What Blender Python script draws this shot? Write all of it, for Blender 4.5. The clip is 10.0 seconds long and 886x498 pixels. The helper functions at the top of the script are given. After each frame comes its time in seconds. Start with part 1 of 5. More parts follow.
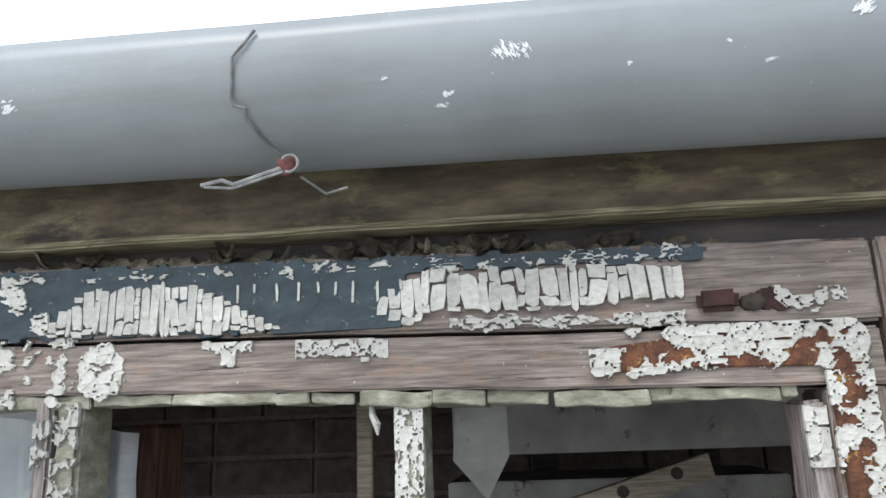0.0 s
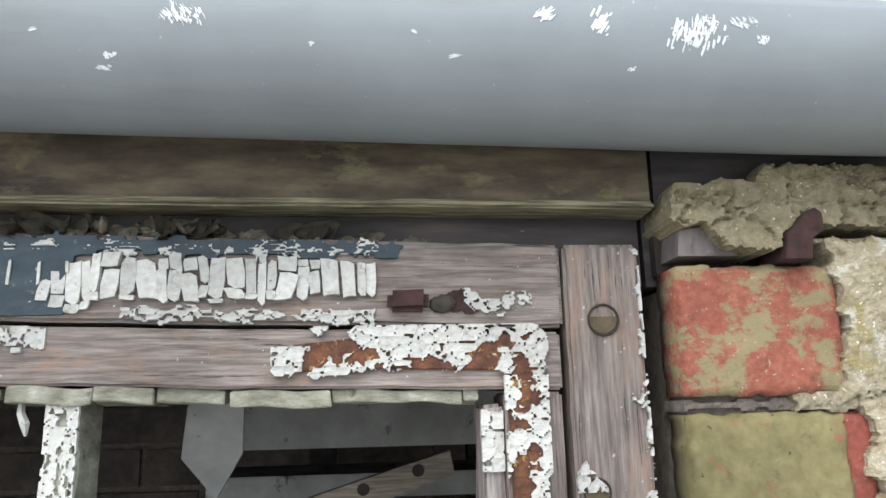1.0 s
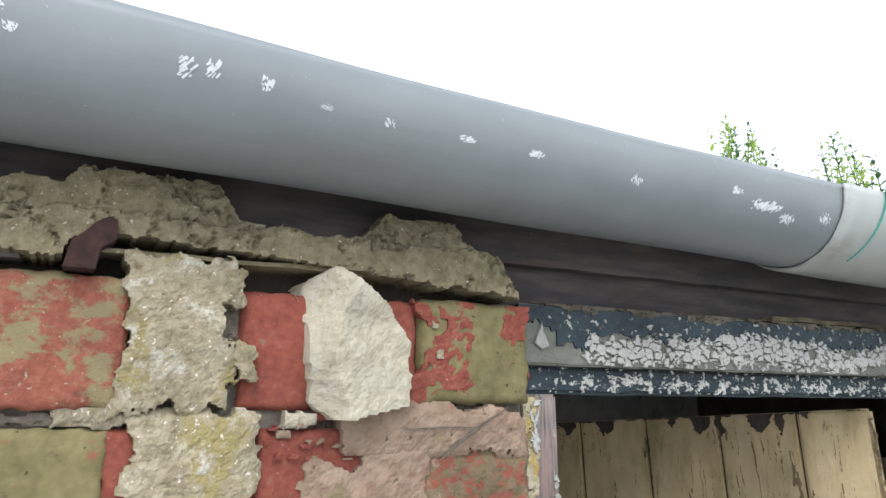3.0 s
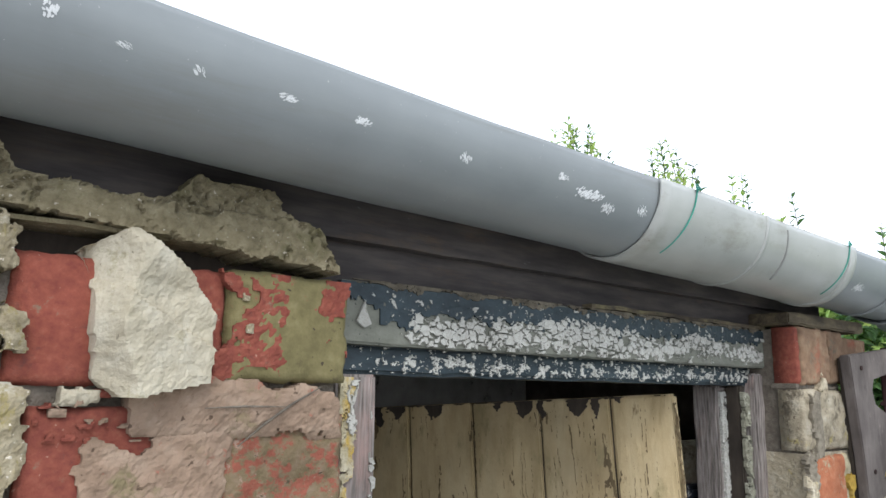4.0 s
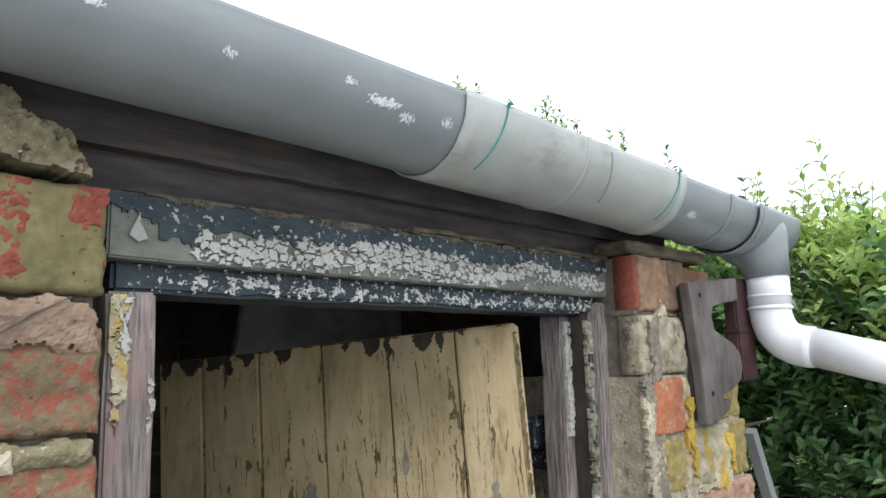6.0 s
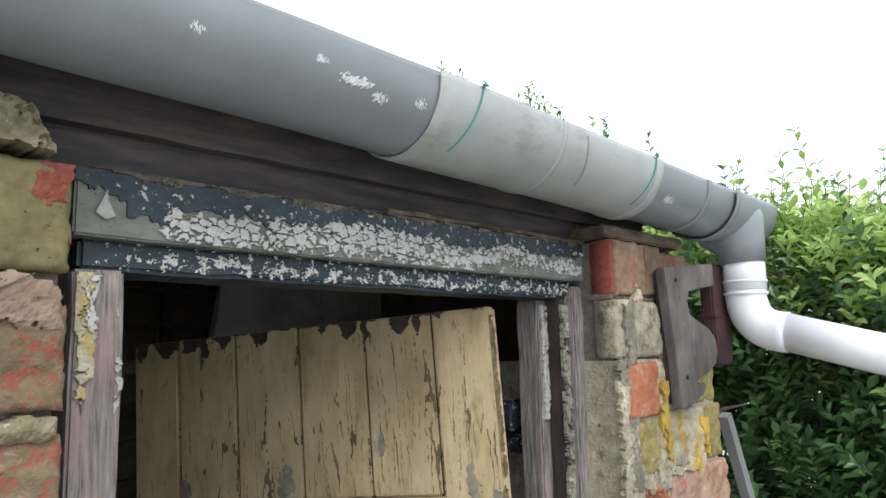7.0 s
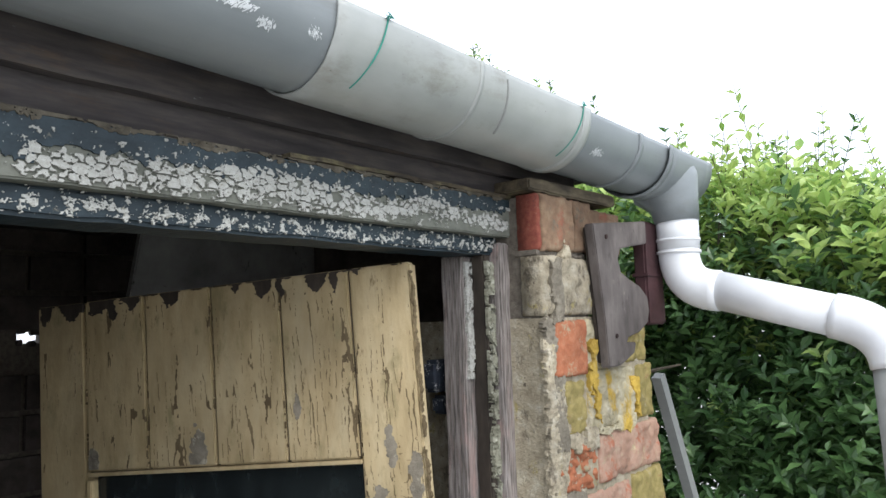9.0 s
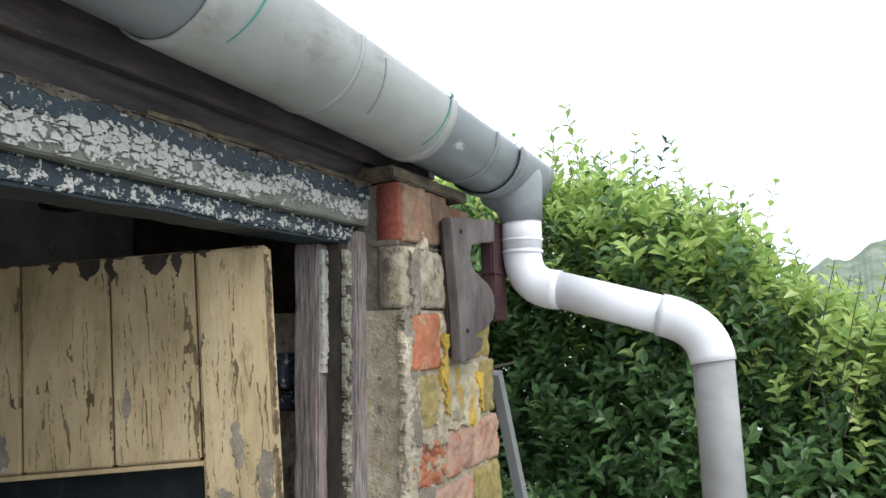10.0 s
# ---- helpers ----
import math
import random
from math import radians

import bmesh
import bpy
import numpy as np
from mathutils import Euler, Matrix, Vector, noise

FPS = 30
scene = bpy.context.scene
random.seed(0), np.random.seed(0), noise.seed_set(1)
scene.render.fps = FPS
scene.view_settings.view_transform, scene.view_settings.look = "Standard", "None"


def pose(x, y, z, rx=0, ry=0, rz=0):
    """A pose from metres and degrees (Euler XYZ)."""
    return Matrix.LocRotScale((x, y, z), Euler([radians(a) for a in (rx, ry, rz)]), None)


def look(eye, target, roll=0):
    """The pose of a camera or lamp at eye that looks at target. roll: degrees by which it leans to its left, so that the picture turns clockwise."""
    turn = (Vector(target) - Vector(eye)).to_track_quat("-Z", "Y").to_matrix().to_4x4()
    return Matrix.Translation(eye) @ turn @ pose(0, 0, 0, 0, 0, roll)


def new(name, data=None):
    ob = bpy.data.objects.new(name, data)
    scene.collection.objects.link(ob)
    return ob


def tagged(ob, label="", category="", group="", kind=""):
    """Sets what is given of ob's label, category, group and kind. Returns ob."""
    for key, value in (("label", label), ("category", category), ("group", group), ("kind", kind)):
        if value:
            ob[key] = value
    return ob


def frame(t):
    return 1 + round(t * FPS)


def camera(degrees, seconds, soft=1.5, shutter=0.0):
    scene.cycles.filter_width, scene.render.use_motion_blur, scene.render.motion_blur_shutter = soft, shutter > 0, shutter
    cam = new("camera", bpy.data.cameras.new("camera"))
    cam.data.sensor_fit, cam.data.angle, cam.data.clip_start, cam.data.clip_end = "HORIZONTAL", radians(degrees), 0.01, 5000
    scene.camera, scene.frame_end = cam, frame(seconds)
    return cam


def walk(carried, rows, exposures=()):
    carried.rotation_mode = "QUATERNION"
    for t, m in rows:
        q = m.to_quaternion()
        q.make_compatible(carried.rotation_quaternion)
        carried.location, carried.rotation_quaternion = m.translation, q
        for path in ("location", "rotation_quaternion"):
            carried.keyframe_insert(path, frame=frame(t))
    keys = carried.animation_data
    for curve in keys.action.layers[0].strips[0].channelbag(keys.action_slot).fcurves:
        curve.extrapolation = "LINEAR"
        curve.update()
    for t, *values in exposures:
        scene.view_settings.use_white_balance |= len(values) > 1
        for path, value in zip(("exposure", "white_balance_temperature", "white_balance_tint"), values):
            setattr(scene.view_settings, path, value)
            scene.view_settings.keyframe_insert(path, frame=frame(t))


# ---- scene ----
cam = camera(62.8, 10.0, soft=1.5)
PATH = [
    (0.0, (-0.026, -0.019, 1.725), (-0.2731, 1.9085, 2.1981), -2.1),
    (0.5, (0.002, -0.007, 1.732), (-0.031, 1.9417, 2.1809), -1.3),
    (1.0, (0.063, 0.009, 1.73), (0.234, 1.9547, 2.1599), -1.4),
    (1.5, (0.133, 0.001, 1.734), (0.4259, 1.9276, 2.1839), -1.8),
    (2.0, (0.191, -0.015, 1.75), (0.542, 1.903, 2.195), -2.9),
    (2.5, (0.248, -0.033, 1.752), (0.836, 1.8299, 2.181), -1.5),
    (3.0, (0.2941, -0.0369, 1.7408), (1.1907, 1.7049, 2.1436), 0.45),
    (3.2, (0.3164, -0.0422, 1.7395), (1.2732, 1.666, 2.1477), 1.47),
    (4.3, (0.3288, -0.0248, 1.7292), (1.6231, 1.4585, 2.0823), 0.31),
    (4.5, (0.3377, -0.0422, 1.7224), (1.6384, 1.439, 2.06), 0.15),
    (5.0, (0.3666, -0.0587, 1.7128), (1.713, 1.3842, 2.0371), -0.81),
    (5.5, (0.3929, -0.0714, 1.7049), (1.787, 1.3263, 2.0254), -0.41),
    (5.7, (0.4042, -0.0709, 1.6957), (1.7974, 1.3275, 2.0175), -1.27),
    (7.0, (0.4227, -0.0787, 1.6835), (1.8598, 1.2845, 1.9603), -1.39),
    (7.5, (0.4263, -0.0707, 1.6862), (1.7709, 1.3732, 2.0141), -0.61),
    (8.0, (0.4455, -0.0771, 1.6715), (1.8815, 1.292, 1.9235), -0.36),
    (8.5, (0.4760, -0.0950, 1.6630), (1.9630, 1.2190, 1.9070), -0.98),
    (9.0, (0.4857, -0.0850, 1.6625), (2.0000, 1.2050, 1.8685), -1.85),
    (9.5, (0.4838, -0.0525, 1.6580), (2.1285, 1.0705, 1.8400), 0.10),
    (10.0, (0.4790, -0.0160, 1.6455), (2.2790, 0.8320, 1.8595), -1.05),
]
EXPOSURES = [(0.0, 0.87), (0.5, 1.1), (1.0, 1.1), (2.0, 1.17), (2.5, 1.08), (3.0, 0.84), (4.5, 0.66), (7.5, 0.64), (8.5, 0.7), (9.0, 0.74), (10.0, 0.6)]
walk(cam, [(t, look(eye, target, roll)) for t, eye, target, roll in PATH], EXPOSURES)

# ---- light: a bright overcast sky and a broad weak sun ----
SUN_EL, SUN_AZ = radians(48), radians(205)
world = bpy.data.worlds.new("world")
scene.world = world
world.use_nodes = True
wn, wl = world.node_tree.nodes, world.node_tree.links
sky = wn.new("ShaderNodeTexSky")
sky.sky_type, sky.sun_disc = "NISHITA", False
sky.sun_elevation, sky.sun_rotation = SUN_EL, SUN_AZ
dull = wn.new("ShaderNodeHueSaturation")
dull.inputs["Saturation"].default_value = 0.45
wl.new(sky.outputs["Color"], dull.inputs["Color"])
cloud = wn.new("ShaderNodeMix")
cloud.data_type = "RGBA"
cloud.inputs["Factor"].default_value = 0.6
wl.new(dull.outputs["Color"], cloud.inputs["A"])
cloud.inputs["B"].default_value = (9.5, 10.3, 11.8, 1)
wl.new(cloud.outputs["Result"], wn["Background"].inputs["Color"])
wn["Background"].inputs["Strength"].default_value = 0.15
sun = new("sun", bpy.data.lights.new("sun", "SUN"))
sun.data.energy, sun.data.angle, sun.data.color = 1.0, radians(20), (1.0, 0.96, 0.9)
SUN_DIR = Vector((math.sin(SUN_AZ) * math.cos(SUN_EL), math.cos(SUN_AZ) * math.cos(SUN_EL), math.sin(SUN_EL)))
sun.matrix_world = look(SUN_DIR * 20, (0, 0, 0))

R = random.Random(7)


# ---- materials ----
def mat(name, stops, scale=(40, 40, 40), rough=0.8, bump=0.4, depth=0.001, bump_scale=None, patch=None, patch2=None,
        stain=0.35, metal=0.0, vary=0.12, detail=8.0, spec=0.3, coat=0.0, speck=None):
    """A procedural surface: grain from stretched noise, broad stains, patches of other colours, fine relief."""
    m = bpy.data.materials.new(name)
    m.use_nodes = True
    n, l = m.node_tree.nodes, m.node_tree.links
    bsdf = n["Principled BSDF"]
    pos = n.new("ShaderNodeNewGeometry").outputs["Position"]

    def cloudy(sc, det, dist=0.0, rgh=0.6):
        mp = n.new("ShaderNodeMapping")
        mp.inputs["Scale"].default_value = sc
        l.new(pos, mp.inputs["Vector"])
        t = n.new("ShaderNodeTexNoise")
        t.inputs["Scale"].default_value = 1.0
        t.inputs["Detail"].default_value = det
        t.inputs["Roughness"].default_value = rgh
        t.inputs["Distortion"].default_value = dist
        l.new(mp.outputs["Vector"], t.inputs["Vector"])
        return t.outputs["Fac"]

    def ramp(fac, st):
        r = n.new("ShaderNodeValToRGB")
        e = r.color_ramp.elements
        while len(e) < len(st):
            e.new(0.5)
        for k, (p, c) in enumerate(st):
            e[k].position, e[k].color = p, (*c, 1)
        l.new(fac, r.inputs["Fac"])
        return r.outputs["Color"]

    def mix(fac, a, b, kind="MIX"):
        x = n.new("ShaderNodeMix")
        x.data_type, x.blend_type = "RGBA", kind
        for sock, val in (("Factor", fac), ("A", a), ("B", b)):
            if isinstance(val, (int, float)):
                x.inputs[sock].default_value = val
            elif isinstance(val, tuple):
                x.inputs[sock].default_value = (*val, 1)
            else:
                l.new(val, x.inputs[sock])
        return x.outputs["Result"]

    col = ramp(cloudy(scale, detail), stops)
    for p in (patch, patch2):
        if p:
            c2, low, high, sc = p
            sc = sc if isinstance(sc, tuple) else (sc, sc, sc)
            f = ramp(cloudy(sc, 12.0, 0.12, 0.74), [(low, (0, 0, 0)), (high, (1, 1, 1))])
            col = mix(f, col, c2)
    if speck:
        c2, low, high, sc = speck
        f = ramp(cloudy((sc, sc, sc), 3.0, 0.0, 0.5), [(low, (0, 0, 0)), (high, (1, 1, 1))])
        col = mix(f, col, c2)
    if stain:
        f = ramp(cloudy((9, 9, 9), 5.0), [(0.35, (1 - stain,) * 3), (0.65, (1.0, 1.0, 1.0))])
        col = mix(1.0, col, f, "MULTIPLY")
    if vary:
        info = n.new("ShaderNodeObjectInfo")
        hs = n.new("ShaderNodeHueSaturation")
        mr = n.new("ShaderNodeMapRange")
        mr.inputs["To Min"].default_value, mr.inputs["To Max"].default_value = 1 - vary, 1 + vary
        l.new(info.outputs["Random"], mr.inputs["Value"])
        l.new(mr.outputs["Result"], hs.inputs["Value"])
        l.new(col, hs.inputs["Color"])
        col = hs.outputs["Color"]
    l.new(col, bsdf.inputs["Base Color"])
    bsdf.inputs["Roughness"].default_value = rough
    bsdf.inputs["Metallic"].default_value = metal
    bsdf.inputs["Specular IOR Level"].default_value = spec
    bsdf.inputs["Coat Weight"].default_value = coat
    bsdf.inputs["Coat Roughness"].default_value = 0.42
    if bump:
        b = n.new("ShaderNodeBump")
        b.inputs["Strength"].default_value, b.inputs["Distance"].default_value = bump, depth
        bs = bump_scale or tuple(3 * s for s in scale)
        l.new(cloudy(bs if isinstance(bs, tuple) else (bs, bs, bs), 6.0), b.inputs["Height"])
        l.new(b.outputs["Normal"], bsdf.inputs["Normal"])
    return m


def wood(name, a, b, c, axis="x", **kw):
    sc = {"x": (26, 330, 400), "z": (400, 330, 26), "y": (330, 26, 400)}[axis]
    bs = {"x": (40, 520, 620), "z": (620, 520, 40), "y": (520, 40, 620)}[axis]
    kw.setdefault("rough", 0.85)
    kw.setdefault("bump", 1.0)
    kw.setdefault("depth", 0.0012)
    return mat(name, [(0.36, a), (0.5, b), (0.64, c)], sc, bump_scale=bs, **kw)


grey_wood_x = wood("bare_grey_wood", (0.125, 0.104, 0.09), (0.2, 0.166, 0.144), (0.29, 0.247, 0.217), "x",
                   patch=((0.26, 0.18, 0.135), 0.53, 0.68, (24, 24, 60)), patch2=((0.05, 0.042, 0.036), 0.6, 0.63, (12, 300, 380)), speck=((0.42, 0.4, 0.36), 0.7, 0.73, 240))
grey_wood_z = wood("bare_grey_wood_upright", (0.13, 0.108, 0.093), (0.21, 0.173, 0.15), (0.3, 0.254, 0.222), "z",
                   patch=((0.28, 0.195, 0.148), 0.51, 0.67, (60, 60, 16)), patch2=((0.05, 0.042, 0.036), 0.6, 0.63, (380, 300, 12)), speck=((0.42, 0.4, 0.36), 0.7, 0.73, 240))
old_wood_z = wood("old_frame_wood", (0.12, 0.105, 0.095), (0.25, 0.22, 0.2), (0.37, 0.33, 0.31), "z",
                  patch=((0.4, 0.28, 0.25), 0.52, 0.68, (40, 40, 9)), patch2=((0.06, 0.05, 0.045), 0.6, 0.66, (160, 160, 10)))
fascia_wood = mat("stained_fascia_wood", [(0.32, (0.035, 0.027, 0.018)), (0.5, (0.085, 0.066, 0.042)), (0.66, (0.15, 0.122, 0.075))], (16, 50, 60), rough=0.8, bump=0.6,
                  bump_scale=(30, 300, 300), patch=((0.19, 0.175, 0.085), 0.54, 0.68, (16, 30, 34)), patch2=((0.03, 0.024, 0.019), 0.55, 0.66, (13, 30, 36)))
dark_wood = mat("dark_roof_wood", [(0.3, (0.034, 0.03, 0.03)), (0.5, (0.06, 0.052, 0.05)), (0.7, (0.095, 0.08, 0.07))], (14, 90, 110), rough=0.8, bump=0.5,
                bump_scale=(30, 300, 300), patch=((0.1, 0.068, 0.046), 0.56, 0.72, (9, 30, 40)), patch2=((0.16, 0.17, 0.17), 0.66, 0.7, (60, 130, 160)))
slate_paint = mat("dark_slate_paint", [(0.3, (0.014, 0.024, 0.03)), (0.7, (0.032, 0.05, 0.06))], (50, 50, 90), rough=0.5, bump=0.4,
                  patch=((0.13, 0.125, 0.1), 0.62, 0.67, 90), depth=0.0006, speck=((0.36, 0.37, 0.34), 0.7, 0.73, 340))
olive_undercoat = mat("grey_olive_undercoat", [(0.3, (0.15, 0.155, 0.125)), (0.7, (0.23, 0.235, 0.195))], (60, 60, 90), rough=0.7, bump=0.5, depth=0.0008,
                      patch=((0.1, 0.1, 0.085), 0.58, 0.66, 70), speck=((0.05, 0.055, 0.05), 0.68, 0.71, 260))
chip_paint = mat("cracked_white_paint", [(0.3, (0.38, 0.37, 0.33)), (0.7, (0.53, 0.53, 0.49))], (220, 220, 300), rough=0.75, bump=0.8,
                 depth=0.0008, patch=((0.28, 0.27, 0.215), 0.56, 0.66, 110), stain=0.25, vary=0.14, speck=((0.16, 0.14, 0.11), 0.7, 0.73, 420))
grey_putty = mat("mossy_putty", [(0.3, (0.14, 0.135, 0.095)), (0.55, (0.3, 0.295, 0.225)), (0.75, (0.5, 0.5, 0.42))], (60, 60, 120), bump=0.9, depth=0.002,
                 patch=((0.1, 0.09, 0.06), 0.6, 0.68, 50))
rust = mat("rusty_iron", [(0.3, (0.045, 0.024, 0.018)), (0.5, (0.105, 0.046, 0.028)), (0.7, (0.19, 0.08, 0.036))], (110, 110, 110), rough=0.9,
           bump=1.0, depth=0.002, metal=0.1, patch=((0.42, 0.24, 0.075), 0.58, 0.64, 95), patch2=((0.56, 0.5, 0.36), 0.62, 0.66, 75))
dark_rust = mat("dark_rusty_iron", [(0.3, (0.02, 0.011, 0.01)), (0.7, (0.06, 0.028, 0.023))], (90, 90, 90), rough=0.9, bump=0.9, depth=0.0015)
gutter_grey = mat("grey_plastic", [(0.3, (0.205, 0.226, 0.232)), (0.7, (0.24, 0.262, 0.266))], (5, 40, 40), rough=0.44, bump=0.12, depth=0.0005,
                  stain=0.16, vary=0.0, spec=0.5, coat=0.25, patch=((0.18, 0.182, 0.165), 0.52, 0.8, (3, 30, 30)), speck=((0.4, 0.42, 0.42), 0.73, 0.76, 420))
gutter_light = mat("pale_grey_plastic", [(0.3, (0.37, 0.385, 0.36)), (0.7, (0.43, 0.445, 0.42))], (9, 40, 40), rough=0.36, bump=0.1, depth=0.0005,
                   stain=0.2, vary=0.03, spec=0.5, coat=0.2, patch=((0.24, 0.235, 0.19), 0.54, 0.74, (10, 20, 20)), speck=((0.12, 0.11, 0.09), 0.74, 0.77, 240))
pipe_white = mat("white_plastic", [(0.3, (0.72, 0.73, 0.74)), (0.7, (0.8, 0.81, 0.82))], (20, 20, 20), rough=0.35, bump=0.05, stain=0.08, vary=0.0)
pipe_grey = mat("grey_pipe_plastic", [(0.3, (0.27, 0.275, 0.26)), (0.7, (0.33, 0.335, 0.32))], (20, 20, 40), rough=0.5, bump=0.15, stain=0.15, vary=0.0)
scrape = mat("scraped_white_paint", [(0.3, (0.66, 0.68, 0.68)), (0.7, (0.8, 0.82, 0.82))], (200, 200, 200), rough=0.7, bump=0.3)
brick_red = mat("red_brick", [(0.3, (0.2, 0.058, 0.038)), (0.55, (0.27, 0.09, 0.057)), (0.75, (0.32, 0.13, 0.086))], (200, 200, 200), rough=0.92, bump=0.7,
                depth=0.0016, patch=((0.23, 0.19, 0.1), 0.5, 0.56, (36, 36, 52)), bump_scale=420, patch2=((0.13, 0.06, 0.042), 0.57, 0.68, 60), speck=((0.34, 0.27, 0.19), 0.67, 0.71, 330))
brick_plain = mat("plain_red_brick", [(0.3, (0.18, 0.046, 0.034)), (0.55, (0.24, 0.068, 0.045)), (0.75, (0.29, 0.1, 0.068))], (200, 200, 200), rough=0.92,
                  bump=0.6, depth=0.0014, patch=((0.12, 0.05, 0.042), 0.58, 0.68, 42), bump_scale=420, patch2=((0.2, 0.13, 0.09), 0.6, 0.66, 100), speck=((0.36, 0.2, 0.15), 0.7, 0.74, 300))
brick_olive = mat("algae_covered_brick", [(0.3, (0.155, 0.135, 0.06)), (0.55, (0.215, 0.185, 0.085)), (0.75, (0.27, 0.235, 0.12))], (110, 110, 110), rough=0.94,
                  bump=0.5, depth=0.0014, patch=((0.31, 0.105, 0.07), 0.585, 0.62, (30, 30, 36)), bump_scale=380, patch2=((0.12, 0.1, 0.05), 0.58, 0.68, 70), speck=((0.07, 0.055, 0.035), 0.69, 0.72, 190))
brick_mottled = mat("mottled_red_and_olive_brick", [(0.3, (0.17, 0.135, 0.07)), (0.5, (0.24, 0.18, 0.105)), (0.7, (0.3, 0.22, 0.15))], (120, 120, 120), rough=0.95, bump=0.9,
                    depth=0.0025, bump_scale=240, patch=((0.34, 0.11, 0.072), 0.5, 0.55, (84, 84, 100)), patch2=((0.42, 0.29, 0.22), 0.58, 0.63, 85), speck=((0.1, 0.08, 0.045), 0.68, 0.72, 170))
brick_orange = mat("orange_red_brick", [(0.3, (0.36, 0.12, 0.06)), (0.55, (0.46, 0.17, 0.085)), (0.75, (0.5, 0.24, 0.14))], (120, 120, 120), rough=0.92, bump=0.7, depth=0.0018,
                   bump_scale=300, patch=((0.4, 0.34, 0.22), 0.57, 0.62, (44, 44, 34)), speck=((0.2, 0.08, 0.05), 0.67, 0.71, 200))
brick_pink = mat("pale_pink_brick", [(0.3, (0.38, 0.22, 0.15)), (0.55, (0.47, 0.3, 0.22)), (0.75, (0.52, 0.4, 0.3))], (70, 70, 70), rough=0.94, bump=0.8, depth=0.002,
                 bump_scale=260, patch=((0.45, 0.17, 0.1), 0.55, 0.62, (40, 40, 40)), patch2=((0.46, 0.4, 0.24), 0.58, 0.66, 36))
brick_ochre = mat("ochre_stained_brick", [(0.3, (0.24, 0.2, 0.07)), (0.55, (0.36, 0.29, 0.11)), (0.75, (0.44, 0.36, 0.17))], (70, 70, 70), rough=0.94, bump=0.8, depth=0.002,
                  bump_scale=260, patch=((0.3, 0.15, 0.08), 0.56, 0.64, (34, 34, 34)), patch2=((0.46, 0.41, 0.27), 0.58, 0.64, 44))
brick_mould = mat("mouldy_brown_brick", [(0.3, (0.16, 0.1, 0.065)), (0.55, (0.25, 0.16, 0.1)), (0.75, (0.3, 0.23, 0.15))], (70, 70, 70), rough=0.94, bump=0.8, depth=0.002,
                  bump_scale=260, patch=((0.27, 0.1, 0.062), 0.54, 0.64, (30, 30, 24)), patch2=((0.14, 0.125, 0.09), 0.56, 0.64, 40))
brick_dark = mat("dark_inner_brick", [(0.3, (0.075, 0.062, 0.054)), (0.7, (0.18, 0.15, 0.13))], (30, 30, 30), bump=0.6, depth=0.002, vary=0.3)
stone_yellow = mat("yellow_stained_limewash", [(0.3, (0.4, 0.36, 0.24)), (0.5, (0.52, 0.46, 0.31)), (0.7, (0.62, 0.57, 0.44))], (60, 60, 60), rough=0.95, bump=1.0,
                   depth=0.003, bump_scale=240, patch=((0.55, 0.37, 0.07), 0.52, 0.6, (26, 26, 12)), patch2=((0.3, 0.26, 0.16), 0.58, 0.66, 40))
yellow_drip = mat("bright_yellow_stain", [(0.3, (0.42, 0.27, 0.05)), (0.55, (0.56, 0.38, 0.07)), (0.75, (0.6, 0.46, 0.17))], (60, 60, 24), rough=0.9, bump=0.8, depth=0.002, bump_scale=220)
lime_grey = mat("grey_cement_smear", [(0.3, (0.15, 0.13, 0.1)), (0.55, (0.24, 0.21, 0.16)), (0.75, (0.31, 0.28, 0.22))], (60, 60, 60), rough=0.95, bump=0.8, depth=0.002, bump_scale=220,
                patch=((0.42, 0.38, 0.29), 0.57, 0.63, 50))
stone_pale = mat("limewashed_brick", [(0.3, (0.32, 0.27, 0.19)), (0.5, (0.45, 0.39, 0.28)), (0.7, (0.58, 0.53, 0.42))], (60, 60, 60), rough=0.95, bump=1.0,
                 depth=0.003, bump_scale=240, patch=((0.2, 0.17, 0.125), 0.54, 0.62, (44, 44, 26)), patch2=((0.43, 0.36, 0.16), 0.58, 0.64, 40), speck=((0.16, 0.13, 0.1), 0.68, 0.71, 160))
mortar = mat("sandy_mortar", [(0.3, (0.2, 0.165, 0.1)), (0.5, (0.31, 0.265, 0.175)), (0.68, (0.39, 0.345, 0.245)), (0.78, (0.52, 0.47, 0.37))], (130, 130, 130),
             rough=0.95, bump=1.0, depth=0.003, bump_scale=300, patch=((0.27, 0.225, 0.1), 0.55, 0.6, (34, 34, 20)), patch2=((0.47, 0.44, 0.36), 0.55, 0.62, 44), speck=((0.66, 0.6, 0.5), 0.66, 0.69, 330))
mortar_cap = mat("mossy_mortar", [(0.3, (0.165, 0.14, 0.08)), (0.5, (0.255, 0.215, 0.13)), (0.68, (0.32, 0.28, 0.18)), (0.8, (0.46, 0.41, 0.3))], (130, 130, 130),
                 rough=0.95, bump=1.0, depth=0.003, bump_scale=300, patch=((0.16, 0.145, 0.07), 0.54, 0.66, (22, 22, 22)), speck=((0.52, 0.47, 0.38), 0.67, 0.7, 330))
